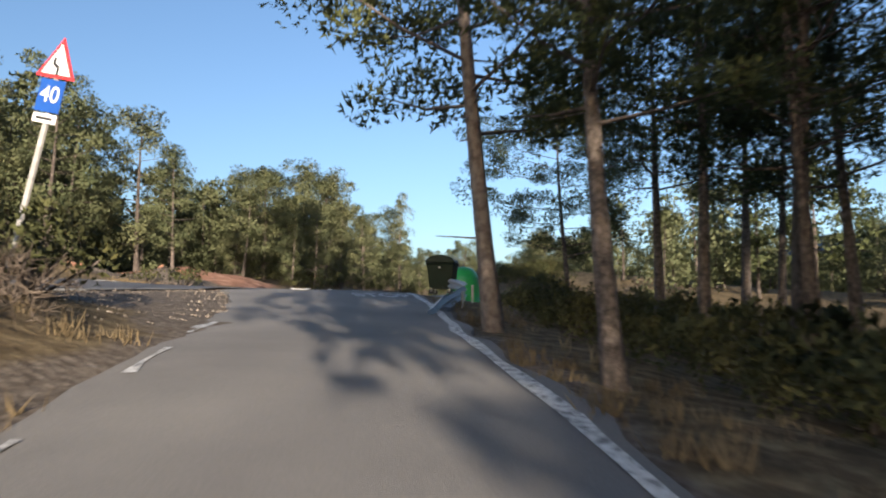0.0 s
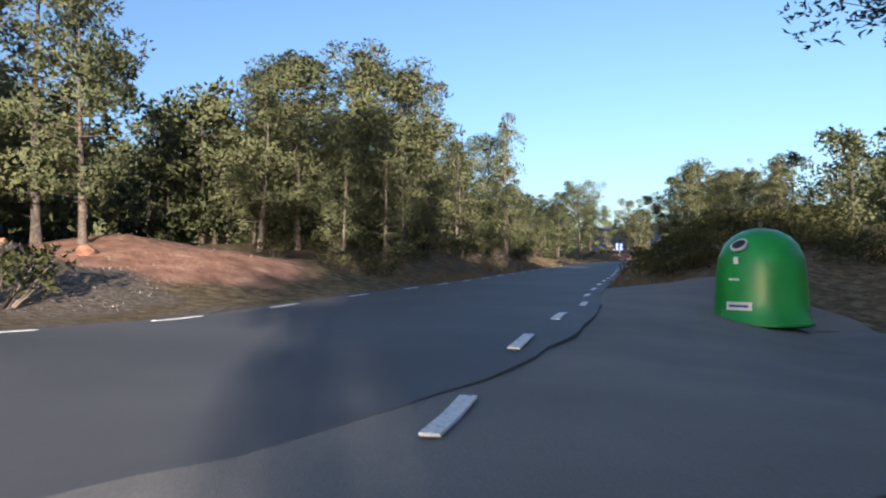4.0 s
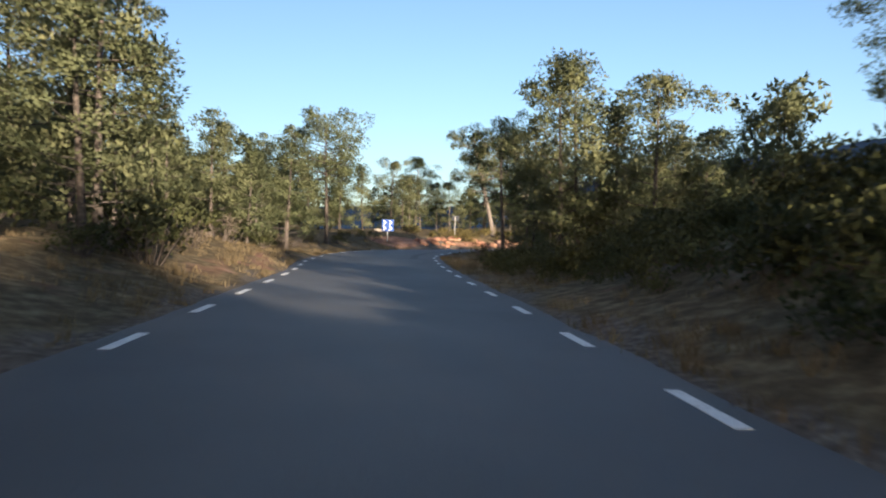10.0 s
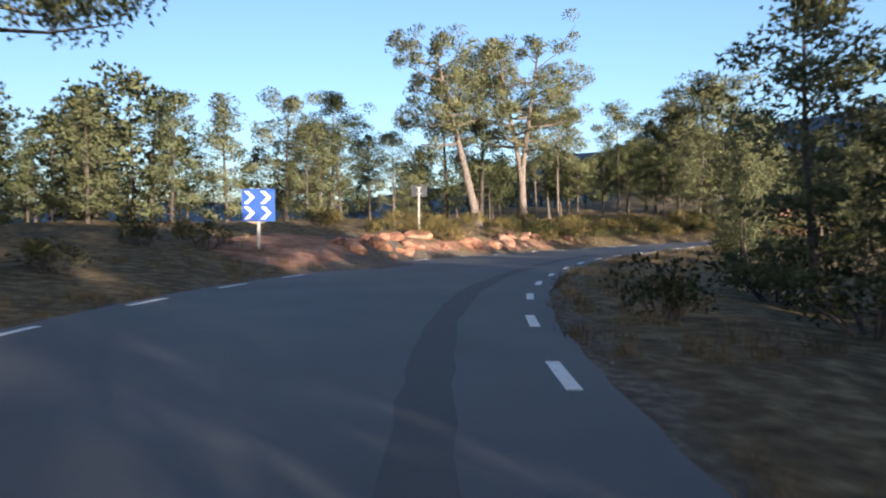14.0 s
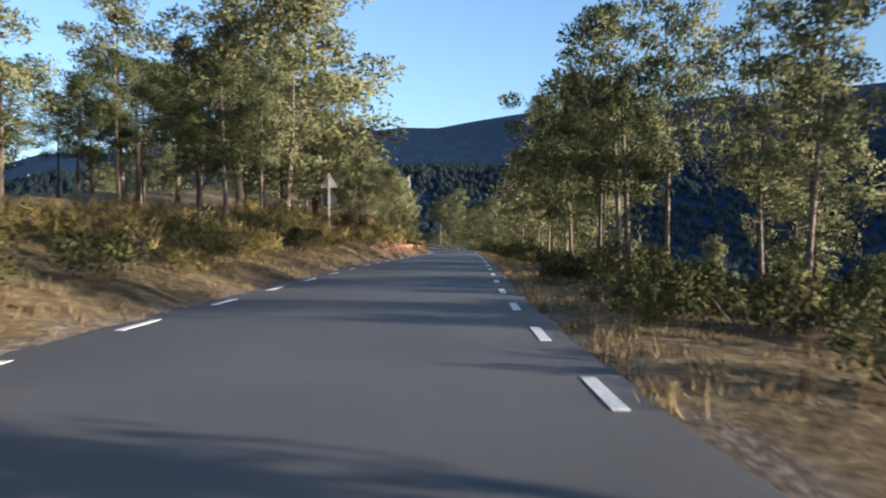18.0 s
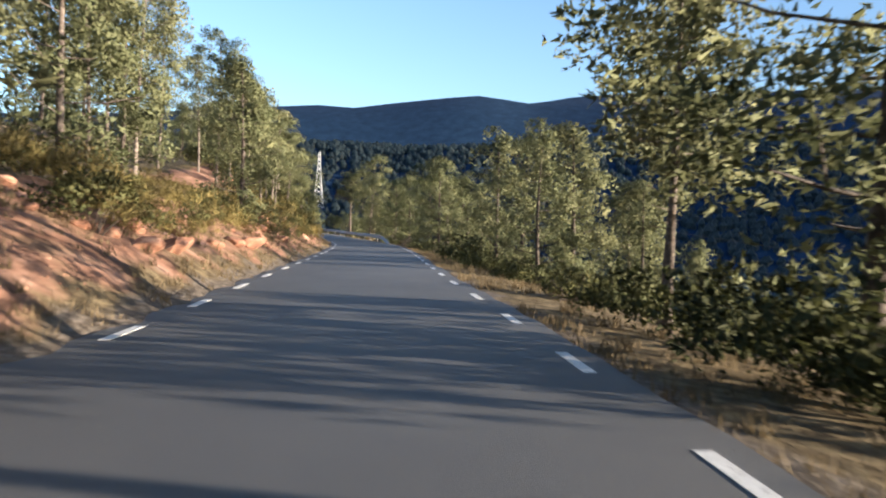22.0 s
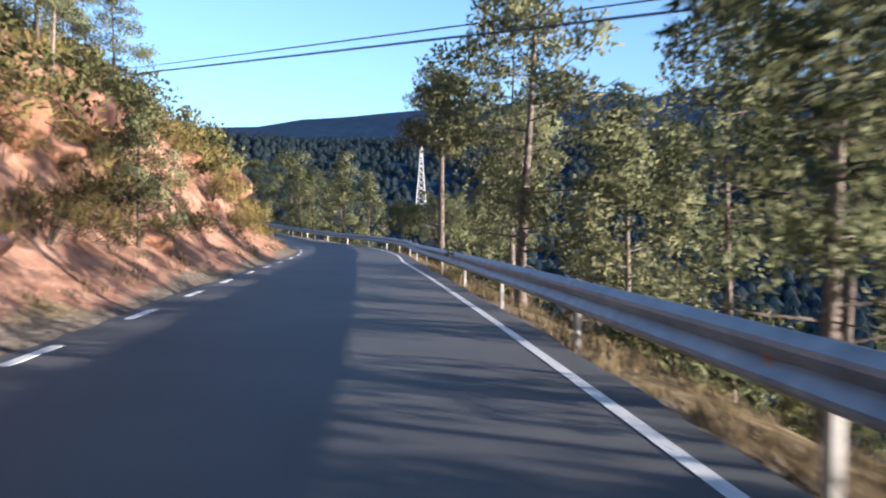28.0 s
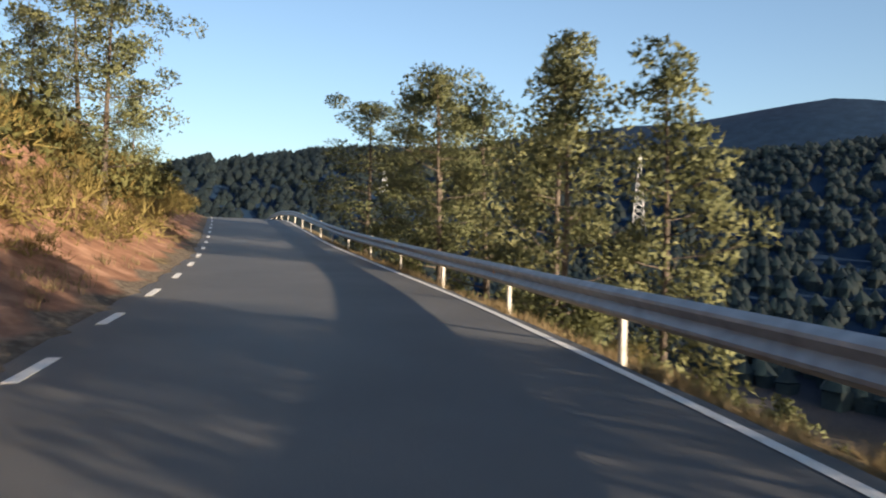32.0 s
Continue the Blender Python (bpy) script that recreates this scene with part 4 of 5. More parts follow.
ROUND_AT = [(-12.8, 45.5, 9.4), (-11.7, 46.6, 10.9), (-9.5, 47.8, 10.9), (-8.1, 48.9, 10.9), (-6.4, 57.2, 9.7), (-14.0, 36.9, 9.9), (-14.3, 51.3, 9.9), (-8.9, 65.5, 11.7), (-10.6, 60.8, 11.2), (-10.0, 62.7, 11.3), (10.5, 81.9, 11.3), (7.5, 59.5, 8.3), (11.8, 83.0, 12.0), (13.8, 80.4, 10.9), (-4.2, 69.5, 8.8), (0.2, 92.2, 9.3), (-0.9, 103.9, 9.4), (12.8, 133.0, 13.6), (15.2, 94.3, 9.2), (16.0, 132.5, 11.9), (30.2, 114.8, 10.5), (56.8, 129.1, 12.2), (63.5, 133.4, 14.2), (51.7, 142.5, 14.7), (66.3, 135.5, 14.1), (80.8, 157.9, 12.6)]
ROUND_AT_MORE = [(12.5, 90.8, 8.6), (89.2, 148.1, 10.6), (97.8, 156.6, 10.8), (110.7, 177.0, 10.9), (99.5, 170.1, 12.3), (116.8, 170.5, 10.9), (109.5, 177.7, 12.4), (112.6, 178.3, 13.0), (125.0, 178.3, 12.0), (119.3, 172.0, 10.3), (114.7, 167.8, 11.1), (112.9, 164.9, 10.9), (111.4, 161.2, 10.7), (110.8, 160.2, 9.8), (124.2, 192.0, 13.7), (142.1, 212.0, 12.4), (153.5, 213.7, 11.6), (153.3, 217.1, 11.2), (146.3, 219.3, 13.9), (159.8, 227.0, 13.7), (160.1, 221.5, 13.9), (147.4, 226.9, 16.1), (145.2, 223.5, 13.9), (158.1, 216.7, 12.2)]
CONE_AT = [(-14.3, 48.9, 8.0), (7.7, 56.9, 8.0), (-9.3, 43.9, 8.0), (-7.3, 51.1, 9.4), (-8.1, 45.0, 8.7), (-7.8, 69.4, 11.4), (13.9, 84.2, 10.8), (8.0, 54.3, 7.3), (7.3, 51.9, 5.6), (15.1, 79.1, 8.9), (14.7, 76.1, 8.9), (-3.9, 78.7, 8.3), (-2.8, 82.6, 8.8), (-1.6, 86.4, 8.2), (11.7, 87.9, 8.2), (-1.3, 88.4, 7.9), (-1.5, 94.7, 9.2), (16.2, 98.2, 9.2), (16.8, 96.9, 7.8), (3.1, 121.4, 10.8), (6.3, 124.6, 11.8), (9.0, 127.9, 12.2), (13.4, 129.4, 11.6), (14.4, 131.1, 11.7), (24.3, 141.4, 11.7), (28.3, 112.5, 9.1), (25.5, 109.5, 8.0), (24.0, 108.1, 7.2), (77.4, 155.0, 12.3), (67.6, 151.8, 14.1), (71.4, 154.3, 12.7), (80.3, 144.2, 9.6)]
CONE_AT_MORE = [(83.4, 147.0, 9.9), (82.5, 143.6, 10.2), (80.3, 141.1, 7.5), (77.4, 140.2, 7.7), (104.7, 159.1, 10.0), (102.9, 155.9, 9.0), (101.7, 153.6, 7.7), (100.2, 152.1, 7.7), (120.2, 184.5, 9.2), (128.2, 177.1, 9.4), (131.9, 177.1, 8.9), (148.3, 193.1, 9.2), (138.3, 207.0, 12.8), (153.3, 209.2, 11.2), (153.8, 206.9, 10.7), (155.5, 223.9, 10.3), (157.7, 213.1, 12.6), (160.5, 234.2, 11.7)]
THIN_AT = [(-4.4, 73.7, 9.0), (47.8, 125.2, 12.7), (50.6, 124.6, 13.2), (40.6, 119.6, 9.4), (46.8, 121.2, 11.2), (48.7, 126.1, 10.9), (48.2, 140.4, 13.3), (58.9, 129.9, 11.7), (65.8, 152.2, 12.5), (62.6, 134.1, 11.3), (62.1, 132.8, 10.7), (67.4, 138.0, 11.1), (63.2, 149.0, 11.3), (59.0, 146.1, 11.5), (70.8, 138.6, 10.9), (68.7, 152.4, 11.3), (86.3, 163.7, 14.4), (88.2, 164.3, 14.4), (90.2, 164.8, 14.4), (93.0, 165.9, 13.6), (85.6, 161.9, 11.2), (94.1, 167.5, 13.3), (96.6, 169.1, 13.6), (105.9, 175.9, 11.8), (107.6, 177.1, 12.4), (138.2, 185.7, 15.5), (142.1, 188.1, 10.5), (124.9, 174.0, 10.9), (121.5, 190.5, 12.8), (131.9, 181.8, 10.3)]
FLAT_AT = [(145.2, 196.7, 8.1), (145.5, 194.1, 8.3)]



# ---- paint on the road ----
def strokes_by(way, marks, side, parent):
    """Strokes at even steps of about three metres between known ones; marks are the stations of far ends."""
    for a, b in zip(marks, marks[1:]):
        n = max(1, round((b - a) / 3.0))
        for k in range(n):
            s = a + (b - a) * k / n - 1.0
            dash(way, s, side * way.width(s + 0.5), 1.0, 0.11, PAINT, parent)


strokes_by(main_road, (21.6, 63.6, 70.4, 84.6, 90.6, 125.9, 159.2, 186.0, 210.0, 216.3, 277.7, 366.0), 1, road)
strokes_by(main_road, (65.1, 85.1, 91.1, 117.7, 120.8, 144.9, 158.4, 184.4, 187.4, 209.1, 212.1, 254.0), -1, road)


def surface(x, y):
    """Top of whichever road lies at a place."""
    p, best = np.array([[x, y]], float), -9.0
    for way in (main_road, side_road):
        s, d, z = way.near(p)
        if abs(d[0]) < way.width(s[0]) + 0.2:
            best = max(best, z[0] + 0.025)
    return best


# strokes across the lane's mouth, on a line that bends off to the west
mouth = np.array([(-2.2, 34.4), (-2.9, 30.5), (-3.4, 27.7), (-3.85, 24.3), (-4.25, 21.6), (-5.3, 19.9), (-7.2, 19.2), (-10.5, 19.1), (-15.0, 19.2), (-20.0, 19.6)])
run = np.r_[0, np.cumsum(np.hypot(*np.diff(mouth, axis=0).T))]
for far in np.arange(3.1, run[-1] - 1, 3.1):
    p = [np.array([np.interp(far + u, run, mouth[:, k]) for k in (0, 1)]) for u in (0, 0.5, 1.0)]
    n = np.array([-(p[2] - p[0])[1], (p[2] - p[0])[0]])
    n = n / np.linalg.norm(n) * 0.06
    top = [np.append(q + w, surface(*q) + 0.012) for q in p for w in (n, -n)]
    mesh_object("dash", top + [q - [0, 0, 0.02] for q in top], [(0, 1, 3, 2), (2, 3, 5, 4), (0, 2, 8, 6), (2, 4, 10, 8), (1, 7, 9, 3), (3, 9, 11, 5), (0, 6, 7, 1), (4, 5, 11, 10)], PAINT, road)
def inset(s):
    """How far inside the edge the long white line runs."""
    return float(np.interp(s, [254, 275, 284, 292, 300, 310], [0.05, 0.10, 0.26, 0.14, -0.10, -0.10]))


edge_line = ribbon("edge_line", main_road, 254, 369, lambda s: -main_road.width(s) + inset(s) + 0.05, lambda s: -main_road.width(s) + inset(s) - 0.05, 0.010, PAINT, across=1, parent=road)
ribbon("edge_line", side_road, 0, 52.5, lambda s: -side_road.width(s) + 0.07, lambda s: -side_road.width(s) - 0.07, 0.006, WORN_PAINT, across=1, parent=lane, wobble=0.05)
for a, b in ((2, 6), (9, 14), (17, 21), (24, 27.5), (29, 31), (33.5, 36), (38, 39.5), (41, 42.5)):
    ribbon("edge_line", side_road, a, b, lambda s: side_road.width(s) + 0.03, lambda s: side_road.width(s) - 0.07, 0.006, WORN_PAINT, across=1, parent=lane, wobble=0.10)
ribbon("tar_seam", main_road, 118, 161, lambda s: -main_road.width(s) + 0.97 + 0.17 * min(1, (161.5 - s) / 9), lambda s: -main_road.width(s) + 0.97 - 0.17 * min(1, (161.5 - s) / 9), 0.0195, PATCH, across=1, parent=road, wobble=0.08)
ribbon("tar_seam", main_road, 92, 112, lambda s: 0.02, lambda s: -0.03, 0.0195, PATCH, across=1, parent=road, wobble=0.03)
apron = ribbon("apron", main_road, 51, 71, lambda s: -main_road.width(s) - 0.05, lambda s: -main_road.width(s) - 0.25 - 5.2 * max(0.04, math.sin(math.pi * min(1, (s - 55) / 17.0))) ** 0.5, -0.03, OLD_ASPHALT, across=5, wobble=0.15, skirt=0.4)
def settle(strip):
    """Lets the outer part of a strip lie on the ground."""
    co = np.array([tuple(v.co) for v in strip.data.vertices])
    s, d, _ = main_road.near(co[:, :2])
    f = smooth_step(np.abs(d) - np.interp(s, main_road.s, main_road.half), 0.2, 1.1)
    co[:, 2] = co[:, 2] * (1 - f) + (heights(co[:, :2]) + 0.06) * f
    strip.data.vertices.foreach_set("co", co.ravel())


settle(apron)
tagged(apron, "rough worn asphalt apron beside the road", "pavement", kind="structure")
fork_apron = ribbon("junction_apron", side_road, 44, 57.5, lambda s: side_road.width(s) + 0.1 + min(max(s - 53.5, 0), 4) * 0.5, lambda s: -side_road.width(s) - 0.2, -0.018, OLD_ASPHALT, across=6, wobble=0.2, skirt=0.4)
tagged(fork_apron, "pale patched asphalt at the mouth of the lane", "pavement", kind="structure")

# ---- planting ----
def spots(s0, s1, d0, d1, count, tall, rng, way=None, clear=2.5):
    """Places for a stand of trees: x, y, ground height and tree height."""
    way, got = way or main_road, []
    s, d = rng.uniform(s0, s1, count), rng.uniform(d0, d1, count)
    for a, b in zip(s, d):
        p = way.at(a, b)[:2]
        if all(abs(w.near(p[None])[1][0]) > w.width(0) + clear for w in (main_road, side_road)) and not any((p[0] - u) ** 2 + (p[1] - v) ** 2 < r * r for u, v, r in CLEARINGS):
            got.append(p)
    return [(p[0], p[1], z, rng.uniform(*tall)) for p, z in zip(got, heights(got))]


def scatter(kinds, count, s0, s1, d0, d1, tall, seed, apart=1.6, way=None, **kw):
    """Plants copies between two stations and two distances from the road's middle (left positive)."""
    way = way or main_road
    rng = np.random.RandomState(seed)
    got, tries = [], 0
    while len(got) < count and tries < count * 12:
        tries += 1
        s, d = rng.uniform(s0, s1), rng.uniform(d0, d1)
        p = way.at(s, d)[:2]
        if any((p[0] - a) ** 2 + (p[1] - b) ** 2 < apart**2 for a, b in got):
            continue
        if any(abs(w.near(p[None])[1][0]) < w.width(float(w.near(p[None])[0][0])) + clear for w, clear in ((main_road, kw.get("clear", 1.6)), (side_road, kw.get("clear", 1.6)))):
            continue
        if any((p[0] - a) ** 2 + (p[1] - b) ** 2 < r * r for a, b, r in CLEARINGS):
            continue
        got.append((p[0], p[1]))
    if not got:
        return
    zs = heights(got)
    for (x, y), z in zip(got, zs):
        size, kind = rng.uniform(*tall), kinds[rng.randint(len(kinds))]
        kind.plant(x, y, size, rng.uniform(0, 360), z=z)
    return got


CLEARINGS = [(2.0, 36.0, 3.6), (2.6, 31.5, 3.6), (-6.0, 14.5, 5.0), (-13.0, 36.0, 6.0), (0.5, 33.0, 3.0), (0.4, 24.0, 2.5), (0.5, 18.0, 1.8), (0.3, 21.5, 2.4), (12.0, 112.0, 5.0), (6.0, 118.0, 6.0), (0.0, 124.0, 6.0)]



def plant_all(kinds, places, seed, low=3.0, high=15.0, wide=(0.98, 1.3)):
    rng = np.random.RandomState(seed)
    for (x, y, top), z in zip(places, heights([p[:2] for p in places])):
        s, d, _ = main_road.near(np.array([[x, y]]))
        if abs(d[0]) < main_road.width(s[0]) + 0.9:
            continue
        tall = min(high, max(low, top - z))
        kinds[rng.randint(len(kinds))].plant(x, y, tall, rng.uniform(0, 360), rng.uniform(*wide), z=z)


JUNCTION_AT = [(-16.8, 39.1, 12.6), (-18.0, 31.9, 12.5), (-20.5, 29.0, 12.5), (-18.6, 35.0, 12.0), (-9.7, 48.6, 12.0), (-11.8, 46.7, 11.2), (-8.4, 52.0, 12.0)]
plant_all(ROUND, JUNCTION_AT, 9, high=11.0, wide=(1.0, 1.25))
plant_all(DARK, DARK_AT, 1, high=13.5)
plant_all(ROUND, ROUND_AT + ROUND_AT_MORE, 2, high=13.5)
plant_all(CONE, CONE_AT + CONE_AT_MORE, 3)
plant_all(THIN, THIN_AT, 4, low=6)
plant_all(FLAT, FLAT_AT, 5, wide=(1.0, 1.1))
LOW.plant(0.75, 10.7, 12.5, 10, 1.0, lean=-2.5)
LOW.plant(5.27, 30.1, 9.3, 40, 1.2)
HERO.plant(139.4, 190.2, 9.0, 200, 1.0)
CONE[1].plant(-4.5, 72.4, 9.2, 50, 0.75)
FLAT[0].plant(3.2, 103.0, 7.9, 0, 0.85, label="broad pine with a stout dark trunk beside the bend")
TALL.plant(22.5, 126.5, 11.0, 142, 1.0, lean=11)
TWIN.plant(28.1, 131.8, 12.0, -38, 1.0)
plant_all(DARK, [(31.9, 147.8, 11.9), (34.4, 148.4, 12.0), (38.4, 146.6, 12.7), (39.9, 144.2, 12.2), (43.8, 146.2, 12.6), (46.8, 146.5, 13.9), (50.7, 147.2, 14.0)], 6, wide=(1.2, 1.5))
plant_all(ROUND, [(19.0, 131.3, 11.5), (20.7, 133.7, 9.0), (61.0, 145.5, 10.8)], 7)
plant_all(ROUND, [(55.0, 149.3, 18.8), (57.8, 148.6, 21.1), (60.4, 148.3, 20.7)], 8, high=14.0, wide=(1.4, 1.6))
# a few more between them
scatter(CONE, 34, 100, 148, 11, 26, (4.8, 7.2), 70, 2.2)
scatter(DARK, 5, 22, 52, -16, -6, (9, 12), 1, 3.5, side_road)
scatter(ROUND + CONE, 8, 10, 46, 6, 14, (6, 9), 3, 3.0)
scatter(ROUND + CONE, 10, 76, 112, 7.5, 16, (6, 8.5), 6, 3.0)
scatter(CONE, 3, 98, 118, -14, -9, (4.0, 6), 8, 3.0)
scatter(THIN + ROUND, 10, 165, 215, 11, 18, (9, 12), 13, 3.0)
scatter(THIN, 8, 215, 245, 8, 18, (8, 11), 15, 2.2)
scatter(ROUND, 6, 246, 300, 11, 20, (4, 6.5), 18, 4.0)
scatter(CONE, 6, 305, 366, 7, 16, (3, 6), 21, 3.0)
scatter(ROUND + CONE, 13, 160, 250, -22, -12, (6, 9), 71, 3.2)
wr = np.random.RandomState(77)
wood("pine_wood", "lit pine wood behind the roadside trees", FAR, 8.0,
     spots(0, 60, 16, 55, 45, (4, 6), wr) + spots(60, 112, 13, 45, 90, (6, 8.5), wr) + spots(100, 150, 16, 60, 190, (6, 8), wr) + spots(66, 112, -40, -12, 45, (4, 6), wr) + spots(90, 152, 22, 50, 110, (4.5, 6.5), wr)
     + spots(192, 368, -60, -24, 90, (5, 8), wr) + spots(240, 368, 14, 50, 40, (4, 7), wr), wr, NEEDLES)
# unseen pines added behind the start to shade the lane's right side
shade_belt = [(3.4 - 0.27 * y + wr.uniform(0, 9), y) for y in wr.uniform(-26, 1, 20)]
behind = [(x, y, z, wr.uniform(9, 12)) for (x, y), z in zip(shade_belt, heights(shade_belt))]
wood("shaded_wood", "pine wood with shade in its needle colour, some of it added out of view", FAR_DARK, 9.0,
     spots(118, 205, -50, -16, 80, (3.5, 5.5), wr) + spots(140, 200, 20, 55, 46, (4, 6), wr) + spots(60, 110, -45, -20, 20, (6, 9), wr) + spots(190, 368, -130, -55, 130, (5, 8), wr) + spots(94, 126, -42, -20, 30, (5, 7), wr) + behind, wr, SHADED_NEEDLES)
# scrub
scatter(SHRUBS, 34, 56, 120, 4.0, 9, (0.7, 1.6), 30, 1.0)
scatter(SHRUBS, 60, 70, 125, -11, -5.0, (0.5, 1.1), 31, 0.9)
scatter(SHRUBS, 36, 128, 250, 4.4, 10, (0.6, 1.2), 32, 1.0)
scatter(BROOMS, 46, 140, 250, 4.0, 9, (0.7, 1.5), 42, 0.8)
scatter(SHRUBS, 56, 128, 250, -9, -4.2, (0.7, 1.5), 33, 0.9)
scatter(BROOMS, 26, 244, 345, 4.0, 7, (0.7, 1.5), 43, 0.9)
scatter(SHRUBS + BROOMS, 34, 250, 310, -6.5, -3.6, (0.5, 1.1), 35, 0.9)
scatter(SHRUBS + DRY, 26, 0, 52, -8, -2.8, (0.8, 1.6), 36, 1.0, side_road)
scatter(SHRUBS + DRY, 18, 22, 42, 2.8, 8, (0.6, 1.3), 37, 1.0, side_road)
scatter(DRY, 14, 62, 130, 4, 8, (0.7, 1.3), 44, 1.0)
scatter(DRY, 16, 250, 300, -6, -3.8, (0.8, 1.8), 45, 1.0)
thicket("dark_thicket", "dark shaded undergrowth beside the lane", SHRUBS, 50, 190, 24, 53, -12, -3.7, (0.6, 1.2), side_road)
thicket("broom_thicket", "golden broom and dry scrub on the bank", BROOMS, 51, 190, 146, 250, 3.3, 8.5, (0.6, 1.3))
thicket("cutting_scrub", "evergreen scrub covering the top of the cutting", SHRUBS, 52, 190, 246, 372, 4.4, 14, (1.0, 2.2))
thicket("cutting_broom", "yellowish broom on the ledges of the cutting", BROOMS, 54, 190, 246, 372, 3.8, 13, (0.6, 1.6))
thicket("slope_scrub", "dark scrub on the slope below the road", SHRUBS, 55, 150, 190, 330, -13, -3.4, (0.7, 1.6))
scatter(CONE + ROUND, 14, 255, 315, 10, 18, (3.5, 6), 53, 2.6)
scatter(SHRUBS + DRY, 18, 28, 43, 3.0, 8, (0.7, 1.5), 56, 0.9, side_road)
scatter(DARK, 5, 32, 44, -15, -6, (10, 12.5), 57, 3.0, side_road)
scatter(ROUND, 3, 236, 256, -10, -7, (4.5, 6), 59, 2.6)
rng = np.random.RandomState(81)
for k in range(46):                   # dark scrub behind the short rail
    x, y = rng.uniform(2.4, 8.5), rng.uniform(12.5, 29.0)
    if math.hypot(x - 5.27, y - 30.1) > 1.0:
        SHRUBS[k % 3].plant(x, y, rng.uniform(0.7, 1.25), rng.uniform(0, 360))
thicket("dry_thicket", "grey-brown dry twigs and stalks on the lane's bank", DRY, 67, 70, 24, 45, 2.1, 5.5, (0.4, 0.9), side_road)
thicket("verge_scrub", "dark low scrub crowding the shaded verge", SHRUBS, 66, 170, 166, 256, -7.5, -3.7, (0.4, 1.0))
thicket("bank_scrub", "olive scrub on the bank beside the straight", SHRUBS, 62, 120, 158, 250, 3.6, 7.5, (0.5, 1.1))
thicket("shaded_bank_scrub", "dark evergreen scrub over the shaded bank", SHRUBS, 63, 230, 72, 112, -10, -3.7, (0.5, 1.2))
thicket("golden_scrub", "golden broom over the sunlit cutting", BROOMS, 64, 150, 286, 350, 3.5, 9, (0.7, 1.7))
thicket("ledge_broom", "small broom bushes on the red ledges", BROOMS, 65, 110, 246, 300, 3.6, 7, (0.5, 1.2))



# ---- grass, stones and litter ----
def verge_grass(name, label, bands, seed):
    """Dry grass in tufts along the verges, all in one mesh."""
    rng = np.random.RandomState(seed)
    roots = []
    for way, s0, s1, side, near, far, count in bands:
        s = rng.uniform(s0, s1, count)
        patch = np.array([noise.noise((a * 0.25, seed + side * 9.0, 0)) for a in s])
        s = s[patch > -0.22]
        d = near + (far - near) * rng.rand(len(s)) ** 1.5
        for a, b in zip(s, d):
            roots.append(way.at(a, side * (way.width(a) + b))[:2])
    roots = np.array([p for p in roots if not any((p[0] - a) ** 2 + (p[1] - b) ** 2 < r * r * 0.5 for a, b, r in CLEARINGS) and not 55 < main_road.near(p[None])[0][0] < 71.5])
    roots = np.column_stack([roots, heights(roots)])
    blades = 16
    p = np.repeat(roots, blades, 0) + rng.normal(size=(len(roots) * blades, 3)) * [0.075, 0.075, 0]
    size = np.repeat(rng.uniform(0.05, 0.22, len(roots)), blades)
    grow = rng.normal(size=p.shape) * [0.42, 0.42, 0.1] + [0, 0, 1]
    grow /= np.linalg.norm(grow, axis=1)[:, None]
    side = np.cross(grow, rng.normal(size=p.shape))
    side /= np.linalg.norm(side, axis=1)[:, None]
    tri = np.stack([p - side * 0.010 - [0, 0, 0.03], p + side * 0.010 - [0, 0, 0.03], p + grow * (size * rng.uniform(0.6, 1.3, len(p)))[:, None]], 1).reshape(-1, 3)
    tagged(new(name, tri_mesh(name, tri, DRY_GRASS)), label, "grass", kind="stuff")


verge_grass("dry_grass", "straw-coloured dry grass along the verges", [
    (main_road, 60, 160, 1, 0.35, 4.0, 1700), (main_road, 60, 130, -1, 0.35, 3.0, 1000), (main_road, 130, 250, -1, 0.3, 3.0, 1600), (main_road, 160, 250, 1, 0.4, 4.0, 1700),
    (main_road, 250, 330, 1, 0.8, 5.0, 800), (main_road, 250, 330, -1, 0.4, 2.6, 1500), (side_road, 20, 40, 1, 0.2, 4.0, 700), (side_road, 20, 52, -1, 0.2, 1.6, 260), (main_road, 20, 60, 1, 0.4, 4.0, 400)], 5)


def pebbles(name, label, spots_at, mat, seed):
    rng = np.random.RandomState(seed)
    pts = []
    for cx, cy, r, count in spots_at:
        a, q = rng.uniform(0, 6.28, count), r * np.sqrt(rng.rand(count))
        pts.append(np.stack([cx + q * np.cos(a), cy + q * np.sin(a)], 1))
    pts = np.concatenate(pts)
    pts = pts[(np.abs(main_road.near(pts)[1]) > 2.9) & (np.abs(side_road.near(pts)[1]) > 1.7)]
    base = np.column_stack([pts, heights(pts)])
    corner = np.array([(1, 1, 1), (-1, -1, 1), (-1, 1, -1), (1, -1, -1)], float)
    tris = corner[[0, 1, 2, 0, 3, 1, 0, 2, 3, 1, 3, 2]]
    size = rng.uniform(0.004, 0.012, len(base)) * np.where(rng.rand(len(base)) < 0.05, 1.5, 1)
    spin = rng.normal(size=(len(base), 3, 3)) * 0.75
    tri = (np.einsum("kij,lj->kli", spin, tris) * size[:, None, None] + base[:, None, :]).reshape(-1, 3)
    tagged(new(name, tri_mesh(name, tri, mat)), label, "stones", kind="stuff")


